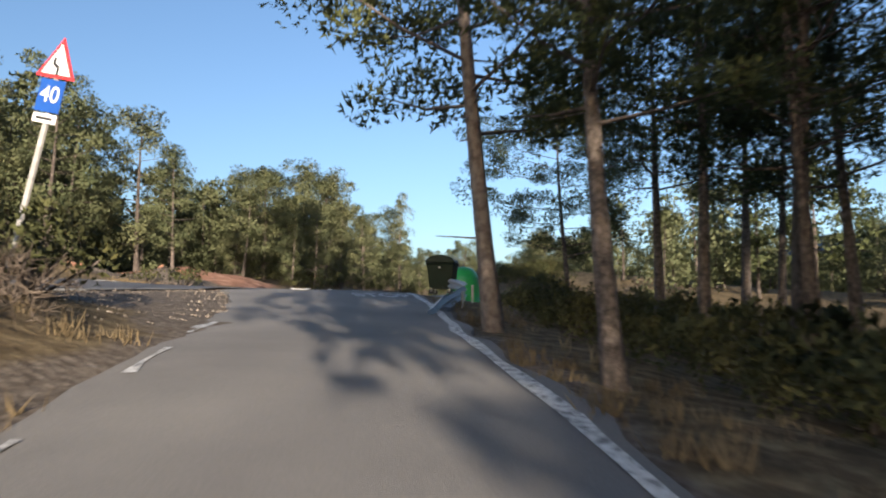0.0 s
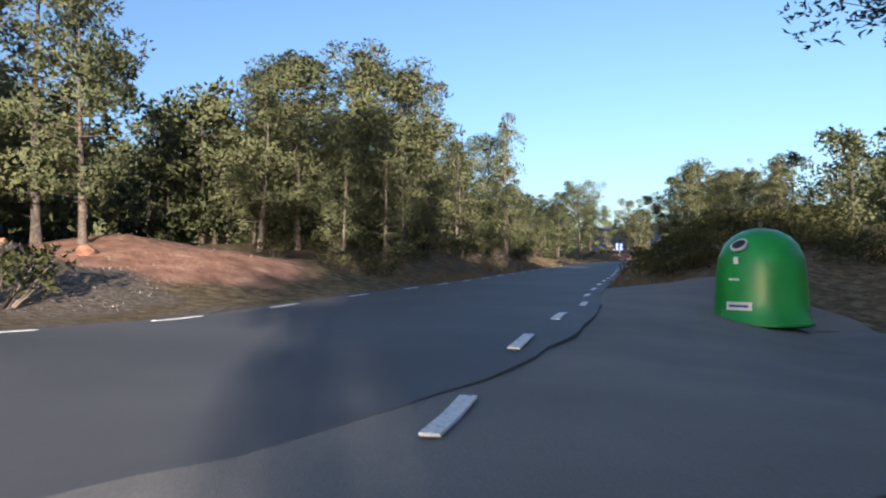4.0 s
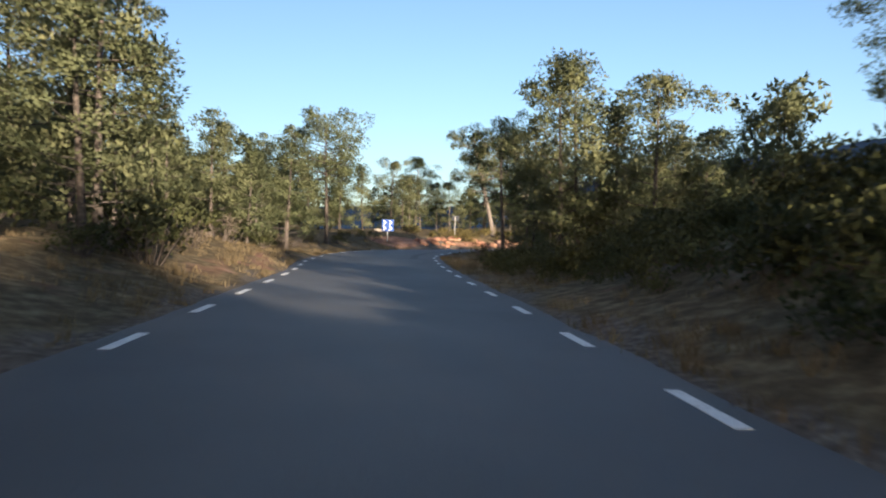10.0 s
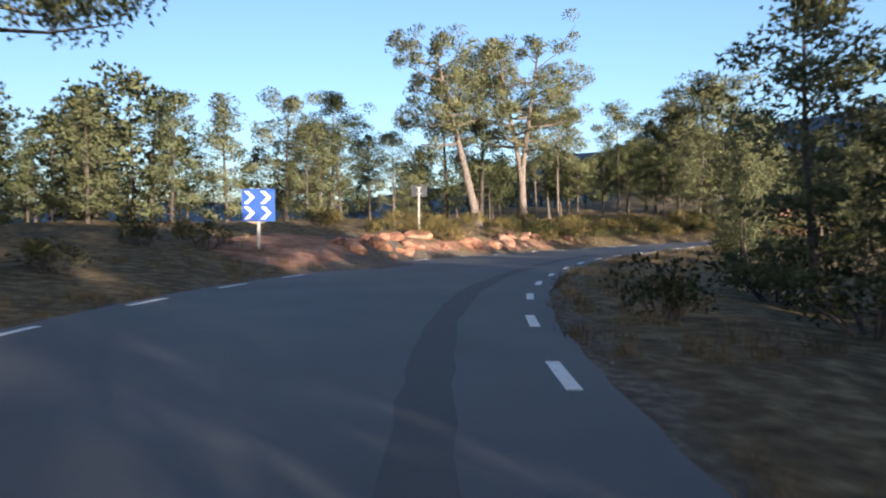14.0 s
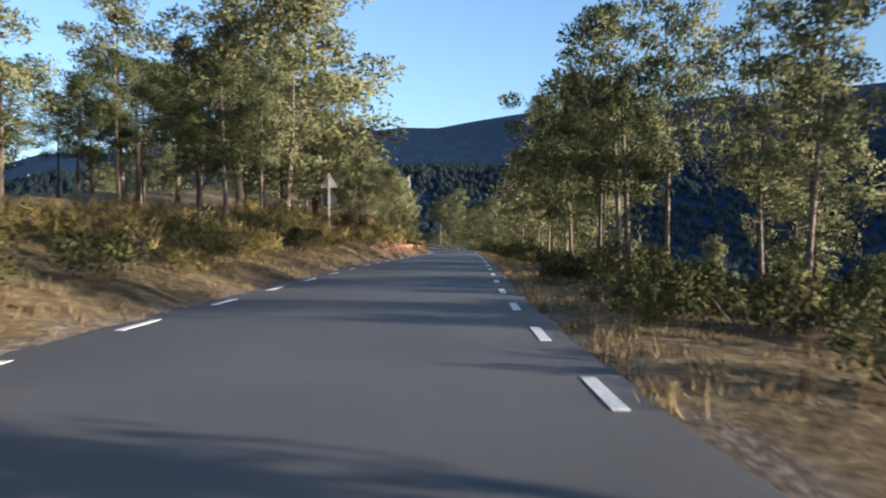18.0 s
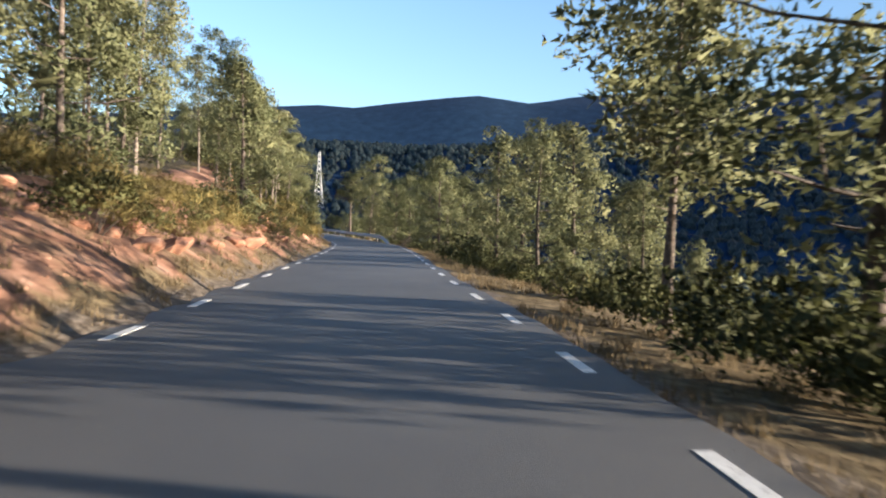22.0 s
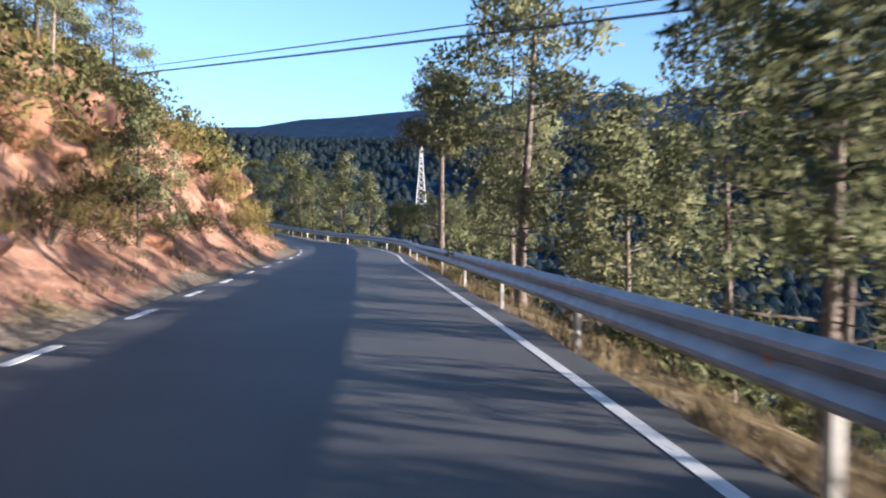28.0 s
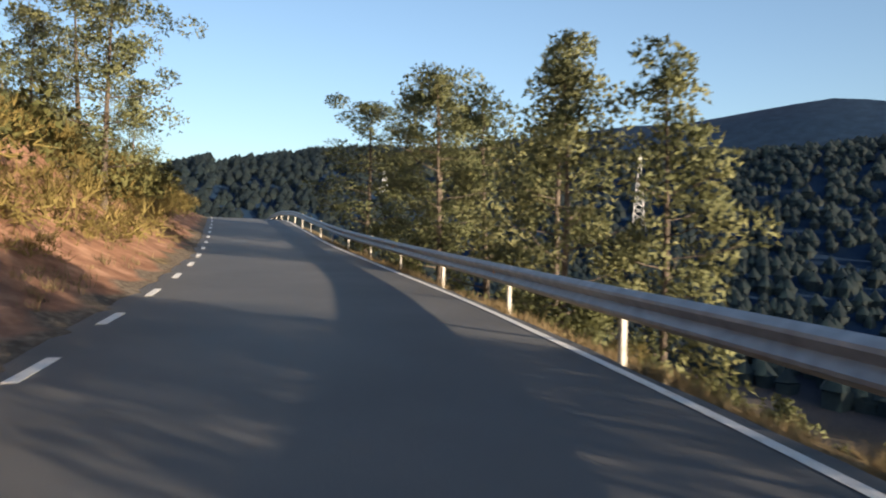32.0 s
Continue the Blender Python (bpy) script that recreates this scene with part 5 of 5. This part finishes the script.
pebbles("loose_gravel", "loose pale gravel on the ground", [(-6.0, 14.0, 4.5, 2600), (-6.9, 18.9, 2.2, 900), (-4.5, 10.5, 2.5, 700), (-12.6, 32.0, 3.0, 1500), (-12.0, 36.0, 4.0, 500), (52.5, 129.3, 3.6, 1000),
                                                     (13.0, 114.0, 4.0, 600), (9.0, 96.5, 2.5, 300), (25.0, 122.0, 3.0, 400)], GREY_ROCK, 8)
pebbles("red_stones", "small red stones fallen from the cutting", [tuple(main_road.at(s, 4.0)[:2]) + (2.2, 260) for s in (140, 147, 154, 161, 200, 207, 214, 221, 262, 268, 274, 280, 286, 292)], RED_ROCK, 9)


def rock_mesh(seed, flatness):
    rng = np.random.RandomState(seed)
    bm = bmesh.new()
    bmesh.ops.create_icosphere(bm, subdivisions=2, radius=1)
    cuts = rng.normal(size=(7, 3))
    cuts /= np.linalg.norm(cuts, axis=1)[:, None]
    for v in bm.verts:
        c = np.array(v.co)
        for n, h in zip(cuts, np.linspace(0.55, 0.85, 7)):
            over = c @ n - h
            if over > 0:
                c = c - n * over
        c = c * (1 + 0.10 * noise.noise(Vector(c) * 2.2 + Vector((seed, 0, 0))))
        v.co = c * [1.0, 0.8, flatness]
    me = bpy.data.meshes.new("rock")
    bm.to_mesh(me)
    bm.free()
    return me


RED_ROCKS = [rock_mesh(300 + k, 0.7) for k in range(5)]
for me in RED_ROCKS:
    me.materials.append(RED_ROCK)


def rocks(count, s0, s1, d0, d1, size, seed, label, sunk=0.35):
    rng = np.random.RandomState(seed)
    at = [main_road.at(rng.uniform(s0, s1), rng.uniform(d0, d1))[:2] for _ in range(count)]
    for (x, y), z in zip(at, heights(at)):
        k = rng.uniform(*size)
        ob = new("rock", RED_ROCKS[rng.randint(5)])
        ob.matrix_basis = pose(x, y, z + k * (0.7 - 2 * sunk) * 0.4, rng.uniform(-25, 25), rng.uniform(-25, 25), rng.uniform(0, 360)) @ Matrix.Diagonal((k * rng.uniform(0.8, 1.5), k, k * rng.uniform(0.6, 1.0), 1))
        tagged(ob, label, "rock", "rocks of the cutting")


rocks(46, 144, 164, 3.7, 5.6, (0.18, 0.6), 1, "weathered red sandstone block in the road bank")
rocks(54, 194, 246, 3.3, 6.0, (0.12, 0.5), 2, "red sandstone block on the cut bank")
rocks(50, 248, 300, 3.6, 8.5, (0.2, 0.6), 3, "large red sandstone block of the steep cutting")
rocks(10, 248, 300, 6.5, 10.5, (0.4, 0.8), 4, "pale red outcrop high on the cutting")
def outcrop(places, label):
    """Large blocks that stick out of the slope."""
    rng = np.random.RandomState(11)
    for x, y, k in places:
        ob = new("rock", RED_ROCKS[rng.randint(5)])
        ob.matrix_basis = pose(x, y, height(x, y) + k * 0.25, rng.uniform(-15, 15), rng.uniform(-15, 15), rng.uniform(0, 360)) @ Matrix.Diagonal((k * 1.2, k, k * 1.25, 1))
        tagged(ob, label, "rock", "rocks of the cutting")


outcrop([(134.6, 199.6, 1.1), (133.5, 198.9, 0.9), (135.6, 200.6, 1.0), (134.0, 200.6, 1.2), (120.4, 187.0, 1.0), (121.6, 188.2, 0.8), (117.6, 184.4, 0.7)], "big pale red sandstone outcrop at the top of the cutting")
rocks(8, 58, 66, 7, 12, (0.12, 0.35), 5, "small red stone beside the road")


# ---- guardrails ----
WAVE = [(0.0, 0.155), (0.035, 0.135), (0.075, 0.105), (0.08, 0.075), (0.045, 0.035), (0.012, 0.0), (0.045, -0.035), (0.08, -0.075), (0.075, -0.105), (0.035, -0.135), (0.0, -0.155)]


def rail_beam(points, parent):
    """A length of W-beam along points (x, y, z of its middle); the wave faces left of the way."""
    rings = []
    for k, p in enumerate(points):
        a, b = points[max(k - 1, 0)], points[min(k + 1, len(points) - 1)]
        t = Vector(b) - Vector(a)
        left = Vector((-t.y, t.x, 0)).normalized()
        rings.append([Vector(p) + left * o + Vector((0, 0, z)) for o, z in WAVE] + [Vector(p) + left * (o - 0.006) + Vector((0, 0, z)) for o, z in WAVE[::-1]])
    n = len(rings[0])
    verts = [v for r in rings for v in r]
    faces = [(i * n + q, i * n + (q + 1) % n, (i + 1) * n + (q + 1) % n, (i + 1) * n + q) for i in range(len(rings) - 1) for q in range(n)]
    return mesh_object("rail", verts, faces, STEEL, parent)


def c_post(x, y, z0, z1, turn, parent):
    """A folded steel post with its open side along the road."""
    bm = box(0.005, 0.085, z1 - z0, (0, 0, (z0 + z1) / 2))
    box(0.045, 0.005, z1 - z0, (0.025, 0.040, (z0 + z1) / 2), bm=bm)
    box(0.045, 0.005, z1 - z0, (0.025, -0.040, (z0 + z1) / 2), bm=bm)
    ob = part("post", bm, POST_STEEL, parent)
    ob.matrix_basis = pose(x, y, 0, 0, 0, turn)
    return ob


def guardrail(way, s0, s1, off, ramp, label):
    top = thing("guardrail", Matrix(), label, "guardrail")
    mid = lambda s: 0.50 - 0.60 * max(0.0, 1 - (s - s0) / ramp) ** 1.5
    s, n = s0, 0
    while s < s1:
        pts = [tuple(way.at(u, -(way.width(u) - inset(u) + off), mid(u))) for u in np.linspace(s, min(s + 4.0, s1), 5)]
        rail_beam(pts, top)
        if n > 0:
            x, y, z = way.at(s, -(way.width(s) - inset(s) + off + 0.13))
            c_post(x, y, min(z, height(x, y)) - 0.3, z + mid(s) + 0.13, way.heading(s), top)
            bm = box(0.14, 0.07, 0.20, (0, 0, 0), 0.008)
            spacer = part("spacer", bm, STEEL, top)
            spacer.matrix_basis = pose(*way.at(s, -(way.width(s) - inset(s) + off + 0.06), mid(s)), 0, 0, way.heading(s))
            if n % 2 == 0:
                eye = part("reflector", box(0.012, 0.09, 0.11, (0, 0, 0), 0.004), AMBER, top, "amber reflector")
                eye.matrix_basis = pose(*way.at(s + 0.25, -(way.width(s) - inset(s) + off - 0.025), mid(s)), 0, 0, way.heading(s) - 25)
        s, n = s + 4.0, n + 1
    return top


guardrail(main_road, 253.5, 366.0, 0.42, 6.0, "long galvanised steel guardrail on posts above the drop")
short_rail = thing("guardrail", Matrix(), "short galvanised guardrail bent at the lane's mouth", "guardrail")
bend = [(-0.20, 12.4, 1.35), (0.0, 14.0, 1.62), (0.28, 16.4, 1.86), (0.62, 19.2, 2.16), (0.45, 21.0, 2.36), (0.20, 22.9, 2.52)]
rail_beam(bend, short_rail)
for x, y, z in (bend[2], bend[3], bend[4]):
    c_post(x + 0.12, y, z - 0.9, z + 0.12, 8, short_rail)


# ---- containers ----
def bottle_bank(x, y, turn):
    """A bell-shaped glass bank."""
    ob = thing("glass_container", pose(x, y, height(x, y) + 0.03, 0, 0, turn) @ Matrix.Diagonal((1.03, 1.03, 1.03, 1)), "bright green bell-shaped glass recycling container", "container")
    part("shell", lathe([(0.80, 0.0), (0.82, 0.03), (0.82, 0.10), (0.78, 0.14), (0.765, 0.5), (0.735, 0.9), (0.705, 1.16), (0.68, 1.22), (0.60, 1.40), (0.46, 1.55), (0.27, 1.65), (0.08, 1.685)], 40), GREEN_SHELL, ob, smooth=True)
    part("hook", rod((0, 0, 1.66), (0, 0, 1.80), 0.035, 0.05, 10), DARK_STEEL, ob)
    part("skirt", lathe([(0.83, 0.02), (0.845, 0.03), (0.845, 0.075), (0.83, 0.085)], 40), GREEN_SHELL, ob)
    for a in (200, 20):
        hole = part("opening", lathe([(0.145, 0.0), (0.15, 0.02), (0.15, 0.05), (0.12, 0.055)], 20), WHITE if a == 200 else RUBBER, ob, "pale rimmed filling hole")
        hole.matrix_basis = pose(0, 0, 0, 0, 0, a) @ pose(0.60, 0, 1.36, 0, 42, 0)
        lid = part("flap", lathe([(0.115, 0.0), (0.115, 0.02)], 20), RUBBER, ob)
        lid.matrix_basis = pose(0, 0, 0, 0, 0, a) @ pose(0.625, 0, 1.385, 0, 42, 0)
    for a, z, w, h, r in ((205, 0.28, 0.46, 0.14, 0.775), (198, 0.78, 0.20, 0.04, 0.75), (200, 1.06, 0.10, 0.12, 0.725)):
        bm = bmesh.new()
        n = 6
        rows = [[bm.verts.new((r * math.cos(radians(a) + (k / n - 0.5) * w / r), r * math.sin(radians(a) + (k / n - 0.5) * w / r), z + dz)) for k in range(n + 1)] for dz in (0, h)]
        for k in range(n):
            bm.faces.new((rows[0][k], rows[0][k + 1], rows[1][k + 1], rows[1][k]))
        label = part("sticker", bm, WHITE, ob, "white sticker")
        if h > 0.1 and w > 0.3:
            bm = bmesh.new()
            rr = r + 0.004
            rows = [[bm.verts.new((rr * math.cos(radians(a) + (k / n - 0.5) * w * 0.75 / rr), rr * math.sin(radians(a) + (k / n - 0.5) * w * 0.75 / rr), z + dz)) for k in range(n + 1)] for dz in (0.05, 0.09)]
            for k in range(n):
                bm.faces.new((rows[0][k], rows[0][k + 1], rows[1][k + 1], rows[1][k]))
            part("printed_bar", bm, BLUE, label)
    return ob


def waste_bin(x, y, turn):
    z = float(side_road.at(53.5)[2]) + 0.02
    ob = thing("waste_container", pose(x, y, z, 0, 0, turn), "dark green wheeled waste container with a domed lid", "container")
    bm = bmesh.new()
    low, high = (0.42, 0.36, 0.20), (0.52, 0.44, 0.98)
    ring = lambda w, d, zz: [bm.verts.new((sx * w, sy * d, zz)) for sx, sy in ((-1, -1), (1, -1), (1, 1), (-1, 1))]
    a, b, c = ring(*low), ring(*high), ring(0.56, 0.48, 1.02)
    for p, q in ((a, b), (b, c)):
        for k in range(4):
            bm.faces.new((p[k], p[(k + 1) % 4], q[(k + 1) % 4], q[k]))
    bm.faces.new(a[::-1]), bm.faces.new(c)
    bmesh.ops.bevel(bm, geom=list(bm.edges), offset=0.03, segments=2, affect="EDGES")
    part("body", bm, DARK_GREEN, ob)
    bm = bmesh.new()
    n = 10
    rows = [[bm.verts.new((sx * 0.57, 0.49 * math.cos(math.pi * k / n), 1.03 + 0.24 * math.sin(math.pi * k / n))) for k in range(n + 1)] for sx in (-1, 1)]
    for k in range(n):
        bm.faces.new((rows[0][k], rows[1][k], rows[1][k + 1], rows[0][k + 1]))
    bm.faces.new(rows[0]), bm.faces.new(rows[1][::-1])
    part("lid", bm, DARK_GREEN, ob)
    for sx in (-1, 1):
        part("trunnion", rod((sx * 0.52, 0, 0.86), (sx * 0.64, 0, 0.86), 0.03, 0.03, 10), STEEL, ob)
        for sy in (-1, 1):
            w = part("wheel", rod((sx * 0.36 - 0.025, sy * 0.3, 0.09), (sx * 0.36 + 0.025, sy * 0.3, 0.09), 0.09, 0.09, 16), RUBBER, ob)
            part("fork", box(0.07, 0.03, 0.14, (sx * 0.36, sy * 0.3, 0.15)), STEEL, w)
    part("handle", rod((-0.3, -0.53, 0.92), (0.3, -0.53, 0.92), 0.016, 0.016, 8), DARK_GREEN, ob)
    return ob


bottle_bank(0.92, 34.0, 20)
waste_bin(-0.05, 23.7, 80)


# ---- signs ----
def lettering(text, size, mat, parent, m, squash=1.0, name="lettering"):
    cu = bpy.data.curves.new(name, "FONT")
    cu.body, cu.size, cu.align_x, cu.align_y, cu.extrude = text, size, "CENTER", "CENTER", 0.002
    tmp = bpy.data.objects.new(name, cu)
    scene.collection.objects.link(tmp)
    me = bpy.data.meshes.new_from_object(tmp.evaluated_get(bpy.context.evaluated_depsgraph_get()))
    bpy.data.objects.remove(tmp)
    me.materials.clear()
    me.materials.append(mat)
    ob = new(name, me)
    ob.parent = parent
    ob.matrix_basis = m @ Matrix.Diagonal((1, squash, 1, 1))
    return ob


def regular(n, r, turn=90.0):
    return [(r * math.cos(radians(turn + 360 * k / n)), r * math.sin(radians(turn + 360 * k / n))) for k in range(n)]


def warning_sign(x, y, z, turn, lean):
    """A bend warning above an advisory speed plate; faces -y before it is turned."""
    ob = thing("bend_sign", pose(x, y, z, 0, lean, turn), "red-bordered bend warning sign over a blue 40 plate", "road sign")
    part("post", box(0.08, 0.04, 3.8, (0, 0.05, 1.0)), POST_STEEL, ob)
    tri = part("triangle", plate(regular(3, 0.42), 0.012), RED, ob, "red triangular border")
    tri.matrix_basis = pose(0, 0, 2.62)
    part("face", plate(regular(3, 0.315), 0.01), WHITE, tri).matrix_basis = pose(0, -0.008, 0)
    bm = bmesh.new()
    arrow = [(0.03, -0.13), (0.03, -0.03), (-0.06, 0.02), (-0.06, 0.10)]
    for (ax, az), (bx, bz) in zip(arrow, arrow[1:]):
        a, b = Vector((ax, 0, az)), Vector((bx, 0, bz))
        t = (b - a).normalized()
        box(0.045, 0.006, (b - a).length + 0.04, tuple((a + b) / 2), turn=(0, math.degrees(math.atan2(t.x, t.z)), 0), bm=bm)
    part("bend_mark", bm, BLACK, tri).matrix_basis = pose(0, -0.012, -0.02)
    board = part("speed_plate", box(0.46, 0.012, 0.50, (0, 0, 2.13), 0.003), BLUE, ob, "blue advisory speed plate")
    lettering("40", 0.36, WHITE, board, pose(0, -0.012, 2.14, 90, 0, 0), name="number")
    small = part("lower_plate", box(0.44, 0.012, 0.14, (0, 0, 1.78), 0.003), WHITE, ob, "small white plate")
    part("printed_bar", box(0.3, 0.004, 0.04, (0, -0.009, 1.78)), BLACK, small)
    return ob


def chevron_board(x, y, z, turn):
    ob = thing("chevron_board", pose(x, y, z, 0, 0, turn), "blue curve board with white chevrons on one post", "road sign")
    part("post", box(0.08, 0.05, 1.95, (0, 0.05, 0.80)), POST_STEEL, ob)
    board = part("board", box(0.92, 0.02, 0.92, (0, 0, 1.30), 0.004), BLUE, ob, "square blue board")
    for cx in (-0.24, 0.22):
        for cz in (1.52, 1.08):
            bm = plate([(cx - 0.16, cz + 0.18), (cx - 0.04, cz + 0.18), (cx + 0.14, cz), (cx - 0.04, cz - 0.18), (cx - 0.16, cz - 0.18), (cx + 0.02, cz)], 0.004)
            part("chevron", bm, WHITE, board, "white chevron").matrix_basis = pose(0, -0.0145, 0)
    return ob


def sign_from_behind(x, y, z, turn, plates, tall, label):
    """Signs seen from their grey backs: plates are (shape, size, height)."""
    ob = thing("road_sign", pose(x, y, z, 0, 0, turn), label, "road sign")
    part("post", box(0.08, 0.045, tall + 0.4, (0, -0.04, tall / 2 - 0.2)), POST_STEEL, ob)
    for shape, size, zz in plates:
        if shape == "triangle":
            bm = plate(regular(3, size), 0.012)
        elif shape == "disc":
            bm = plate(regular(28, size), 0.012)
        else:
            bm = plate([(-size, -size * 0.72), (size, -size * 0.72), (size, size * 0.72), (-size, size * 0.72)], 0.012)
        back = part("sign_back", bm, DARK_STEEL if shape != "triangle" else POST_STEEL, ob, "bare grey metal back")
        back.matrix_basis = pose(0, 0, zz)
        for dz in (-0.12, 0.12):
            part("bracket", box(0.22, 0.02, 0.03, (0, -0.012, dz)), POST_STEEL, back)
    return ob


warning_sign(-6.4, 10.6, 2.50, -15, 13)
chevron_board(8.5, 110.2, height(8.5, 110.2), -15)
sign_from_behind(16.0, 117.9, height(16.0, 117.9), -30, [("board", 0.34, 1.95)], 2.1, "small road sign seen from its grey back on a post")
sign_from_behind(52.15, 140.2, height(52.15, 140.2), -60, [("triangle", 0.46, 2.55), ("disc", 0.34, 1.75)], 2.9, "warning and disc signs seen from behind on one post")
stone = thing("kilometre_marker", pose(113.8, 177.9, height(113.8, 177.9) - 0.05, 0, 0, -50), "small white marker post with a red base", "marker")
part("body", lathe([(0.085, 0.0), (0.085, 0.34), (0.08, 0.36)], 14), RED, stone, "red base")
part("cap", lathe([(0.087, 0.33), (0.087, 0.52), (0.06, 0.56)], 14), WHITE, stone, "white cap")
slab = thing("culvert_slab", pose(111.8, 176.8, height(111.8, 176.8) + 0.02, 0, 0, -55), "pale concrete culvert slab on the verge", "slab")
part("slab", box(0.6, 1.5, 0.16, (0, 0, 0.05), 0.02), CONCRETE, slab)
sack = new("pale_stone", rock_mesh(340, 0.5))
sack.data.materials.append(GREY_ROCK)
sack.matrix_basis = pose(9.5, 120.5, height(9.5, 120.5) + 0.1, 0, 0, 30) @ Matrix.Diagonal((0.7, 0.35, 0.3, 1))
tagged(sack, "pale boulder lying beside the dirt track", "rock")
marks = lettering("STOP", 0.62, WORN_PAINT, lane, Matrix(), name="stop_lettering")
marks.matrix_basis = pose(-1.55, 18.1, float(side_road.at(50.0)[2]) + 0.016, 5.5, 0, 14) @ Matrix.Diagonal((1.0, 3.2, 1, 1))
bar = [(-2.5, 21.55), (-0.25, 22.1), (-0.29, 22.28), (-2.54, 21.73)]
verts = [np.array([bar[0][0] + (bar[1][0] - bar[0][0]) * u + w * (bar[3][0] - bar[0][0]), bar[0][1] + (bar[1][1] - bar[0][1]) * u + w * (bar[3][1] - bar[0][1])]) for u in np.linspace(0, 1, 9) for w in (0, 1)]
mesh_object("stop_line", [(*p, surface(*p) + 0.012) for p in verts], [(2 * k, 2 * k + 2, 2 * k + 3, 2 * k + 1) for k in range(8)], WORN_PAINT, lane)


# ---- power line ----
def pylon(x, y, top_z, turn):
    base_z = height(x, y) - 1.0
    ob = thing("power_pylon", pose(x, y, base_z, 0, 0, turn), "pale steel lattice power pylon in the valley", "pylon")
    tall = top_z - base_z
    w = lambda u: 2.2 * (1 - u) ** 1.3 + 0.45
    for sx in (-1, 1):
        for sy in (-1, 1):
            bm = bmesh.new()
            for a, b in zip(np.linspace(0, 1, 7), np.linspace(0, 1, 7)[1:]):
                rod((sx * w(a), sy * w(a), tall * a), (sx * w(b), sy * w(b), tall * b), 0.14, 0.14, 4, bm)
            part("leg", bm, PYLON, ob)
    levels = np.linspace(0, 1, 13)
    for a, b in zip(levels, levels[1:]):
        for sx, sy, tx, ty in ((-1, -1, 1, -1), (1, -1, 1, 1), (1, 1, -1, 1), (-1, 1, -1, -1)):
            bm = rod((sx * w(a), sy * w(a), tall * a), (tx * w(b), ty * w(b), tall * b), 0.09, 0.09, 4)
            rod((tx * w(a), ty * w(a), tall * a), (sx * w(b), sy * w(b), tall * b), 0.09, 0.09, 4, bm)
            part("brace", bm, PYLON, ob)
    for u, reach in ((0.80, 2.6), (0.90, 2.3), (0.99, 2.8)):
        bm = bmesh.new()
        for sy in (-0.4, 0.4):
            rod((-reach, 0, tall * u + (0.9 if u > 0.95 else 0)), (0, sy, tall * u), 0.10, 0.12, 4, bm)
            rod((reach, 0, tall * u + (0.9 if u > 0.95 else 0)), (0, sy, tall * u), 0.10, 0.12, 4, bm)
            rod((-reach, 0, tall * u), (0, sy, tall * (u - 0.035)), 0.08, 0.08, 4, bm)
            rod((reach, 0, tall * u), (0, sy, tall * (u - 0.035)), 0.08, 0.08, 4, bm)
        part("crossarm", bm, PYLON, ob)
    return ob


pylon(379, 366, 48.0, 40)
pylon(331, 471, 45.0, 60)
pylon(300, 640, 60.0, 60)


def cable(a, b, sag, r, label):
    a, b = Vector(a), Vector(b)
    pts = [(a.lerp(b, u) - Vector((0, 0, 4 * sag * u * (1 - u))), r) for u in np.linspace(0, 1, 25)]
    tagged(new("power_cable", tubes_mesh("power_cable", [pts], CABLE)), label, "cable", "overhead cables")


for x, y, z in ((128.1, 190.4, 13.3), (123.4, 191.9, 11.7)):
    cable((x + 22.2, y + 76.0, z + 10.6), (x - 14.0, y - 57.0, z - 8.0), 0.4, 0.026, "thin black overhead cable crossing the road")


# ---- the far slopes ----
def far_woods(name, label, count, az0, az1, r0, r1, size, seed, mat):
    """Crowns of the woods across the valley, too far to count."""
    rng = np.random.RandomState(seed)
    az, r = np.radians(rng.uniform(az0, az1, count)), np.sqrt(rng.uniform(r0**2, r1**2, count))
    p = np.stack([60 - np.sin(az) * r, 120 + np.cos(az) * r], 1)
    p = p[np.abs(main_road.near(p)[1]) > 120]
    z, count, sides = heights(p), len(p), 5
    ring = np.linspace(0, 2 * math.pi, sides, endpoint=False)
    k = rng.uniform(*size, count)
    tris = []
    for lo, hi, z0, z1 in ((0.34, 0.44, 0.0, 0.5), (0.44, 0.05, 0.5, 1.0)):
        jit = rng.uniform(0.75, 1.25, (count, sides, 2))
        a = np.stack([np.cos(ring)[None] * lo * jit[..., 0], np.sin(ring)[None] * lo * jit[..., 0], np.full((count, sides), z0)], -1)
        b = np.stack([np.cos(ring)[None] * hi * jit[..., 1], np.sin(ring)[None] * hi * jit[..., 1], z1 * rng.uniform(0.9, 1.1, (count, sides))], -1)
        a2, b2 = np.roll(a, -1, 1), np.roll(b, -1, 1)
        tris += [np.stack([a, a2, b2], 2), np.stack([a, b2, b], 2)]
    tri = np.concatenate(tris, 1)
    soft = tri * 0.45 + [0, 0, 0.55] + rng.normal(size=tri.shape) * 0.06
    soft /= np.linalg.norm(soft, axis=-1)[..., None]
    tri = tri * k[:, None, None, None] + np.column_stack([p, z - 0.5])[:, None, None, :]
    tagged(new(name, tri_mesh(name, tri.reshape(-1, 3), mat, soft.reshape(-1, 3))), label, "trees", kind="stuff")


far_woods("valley_woods", "pine woods covering the ridge across the valley, coloured dark blue for haze and shade", 15000, -118, -12, 260, 640, (3.0, 6.0), 1, HAZED_TREES)
far_woods("valley_floor_woods", "pine woods filling the valley below the road", 1800, -118, -20, 120, 290, (5, 8), 2, HAZED_TREES)
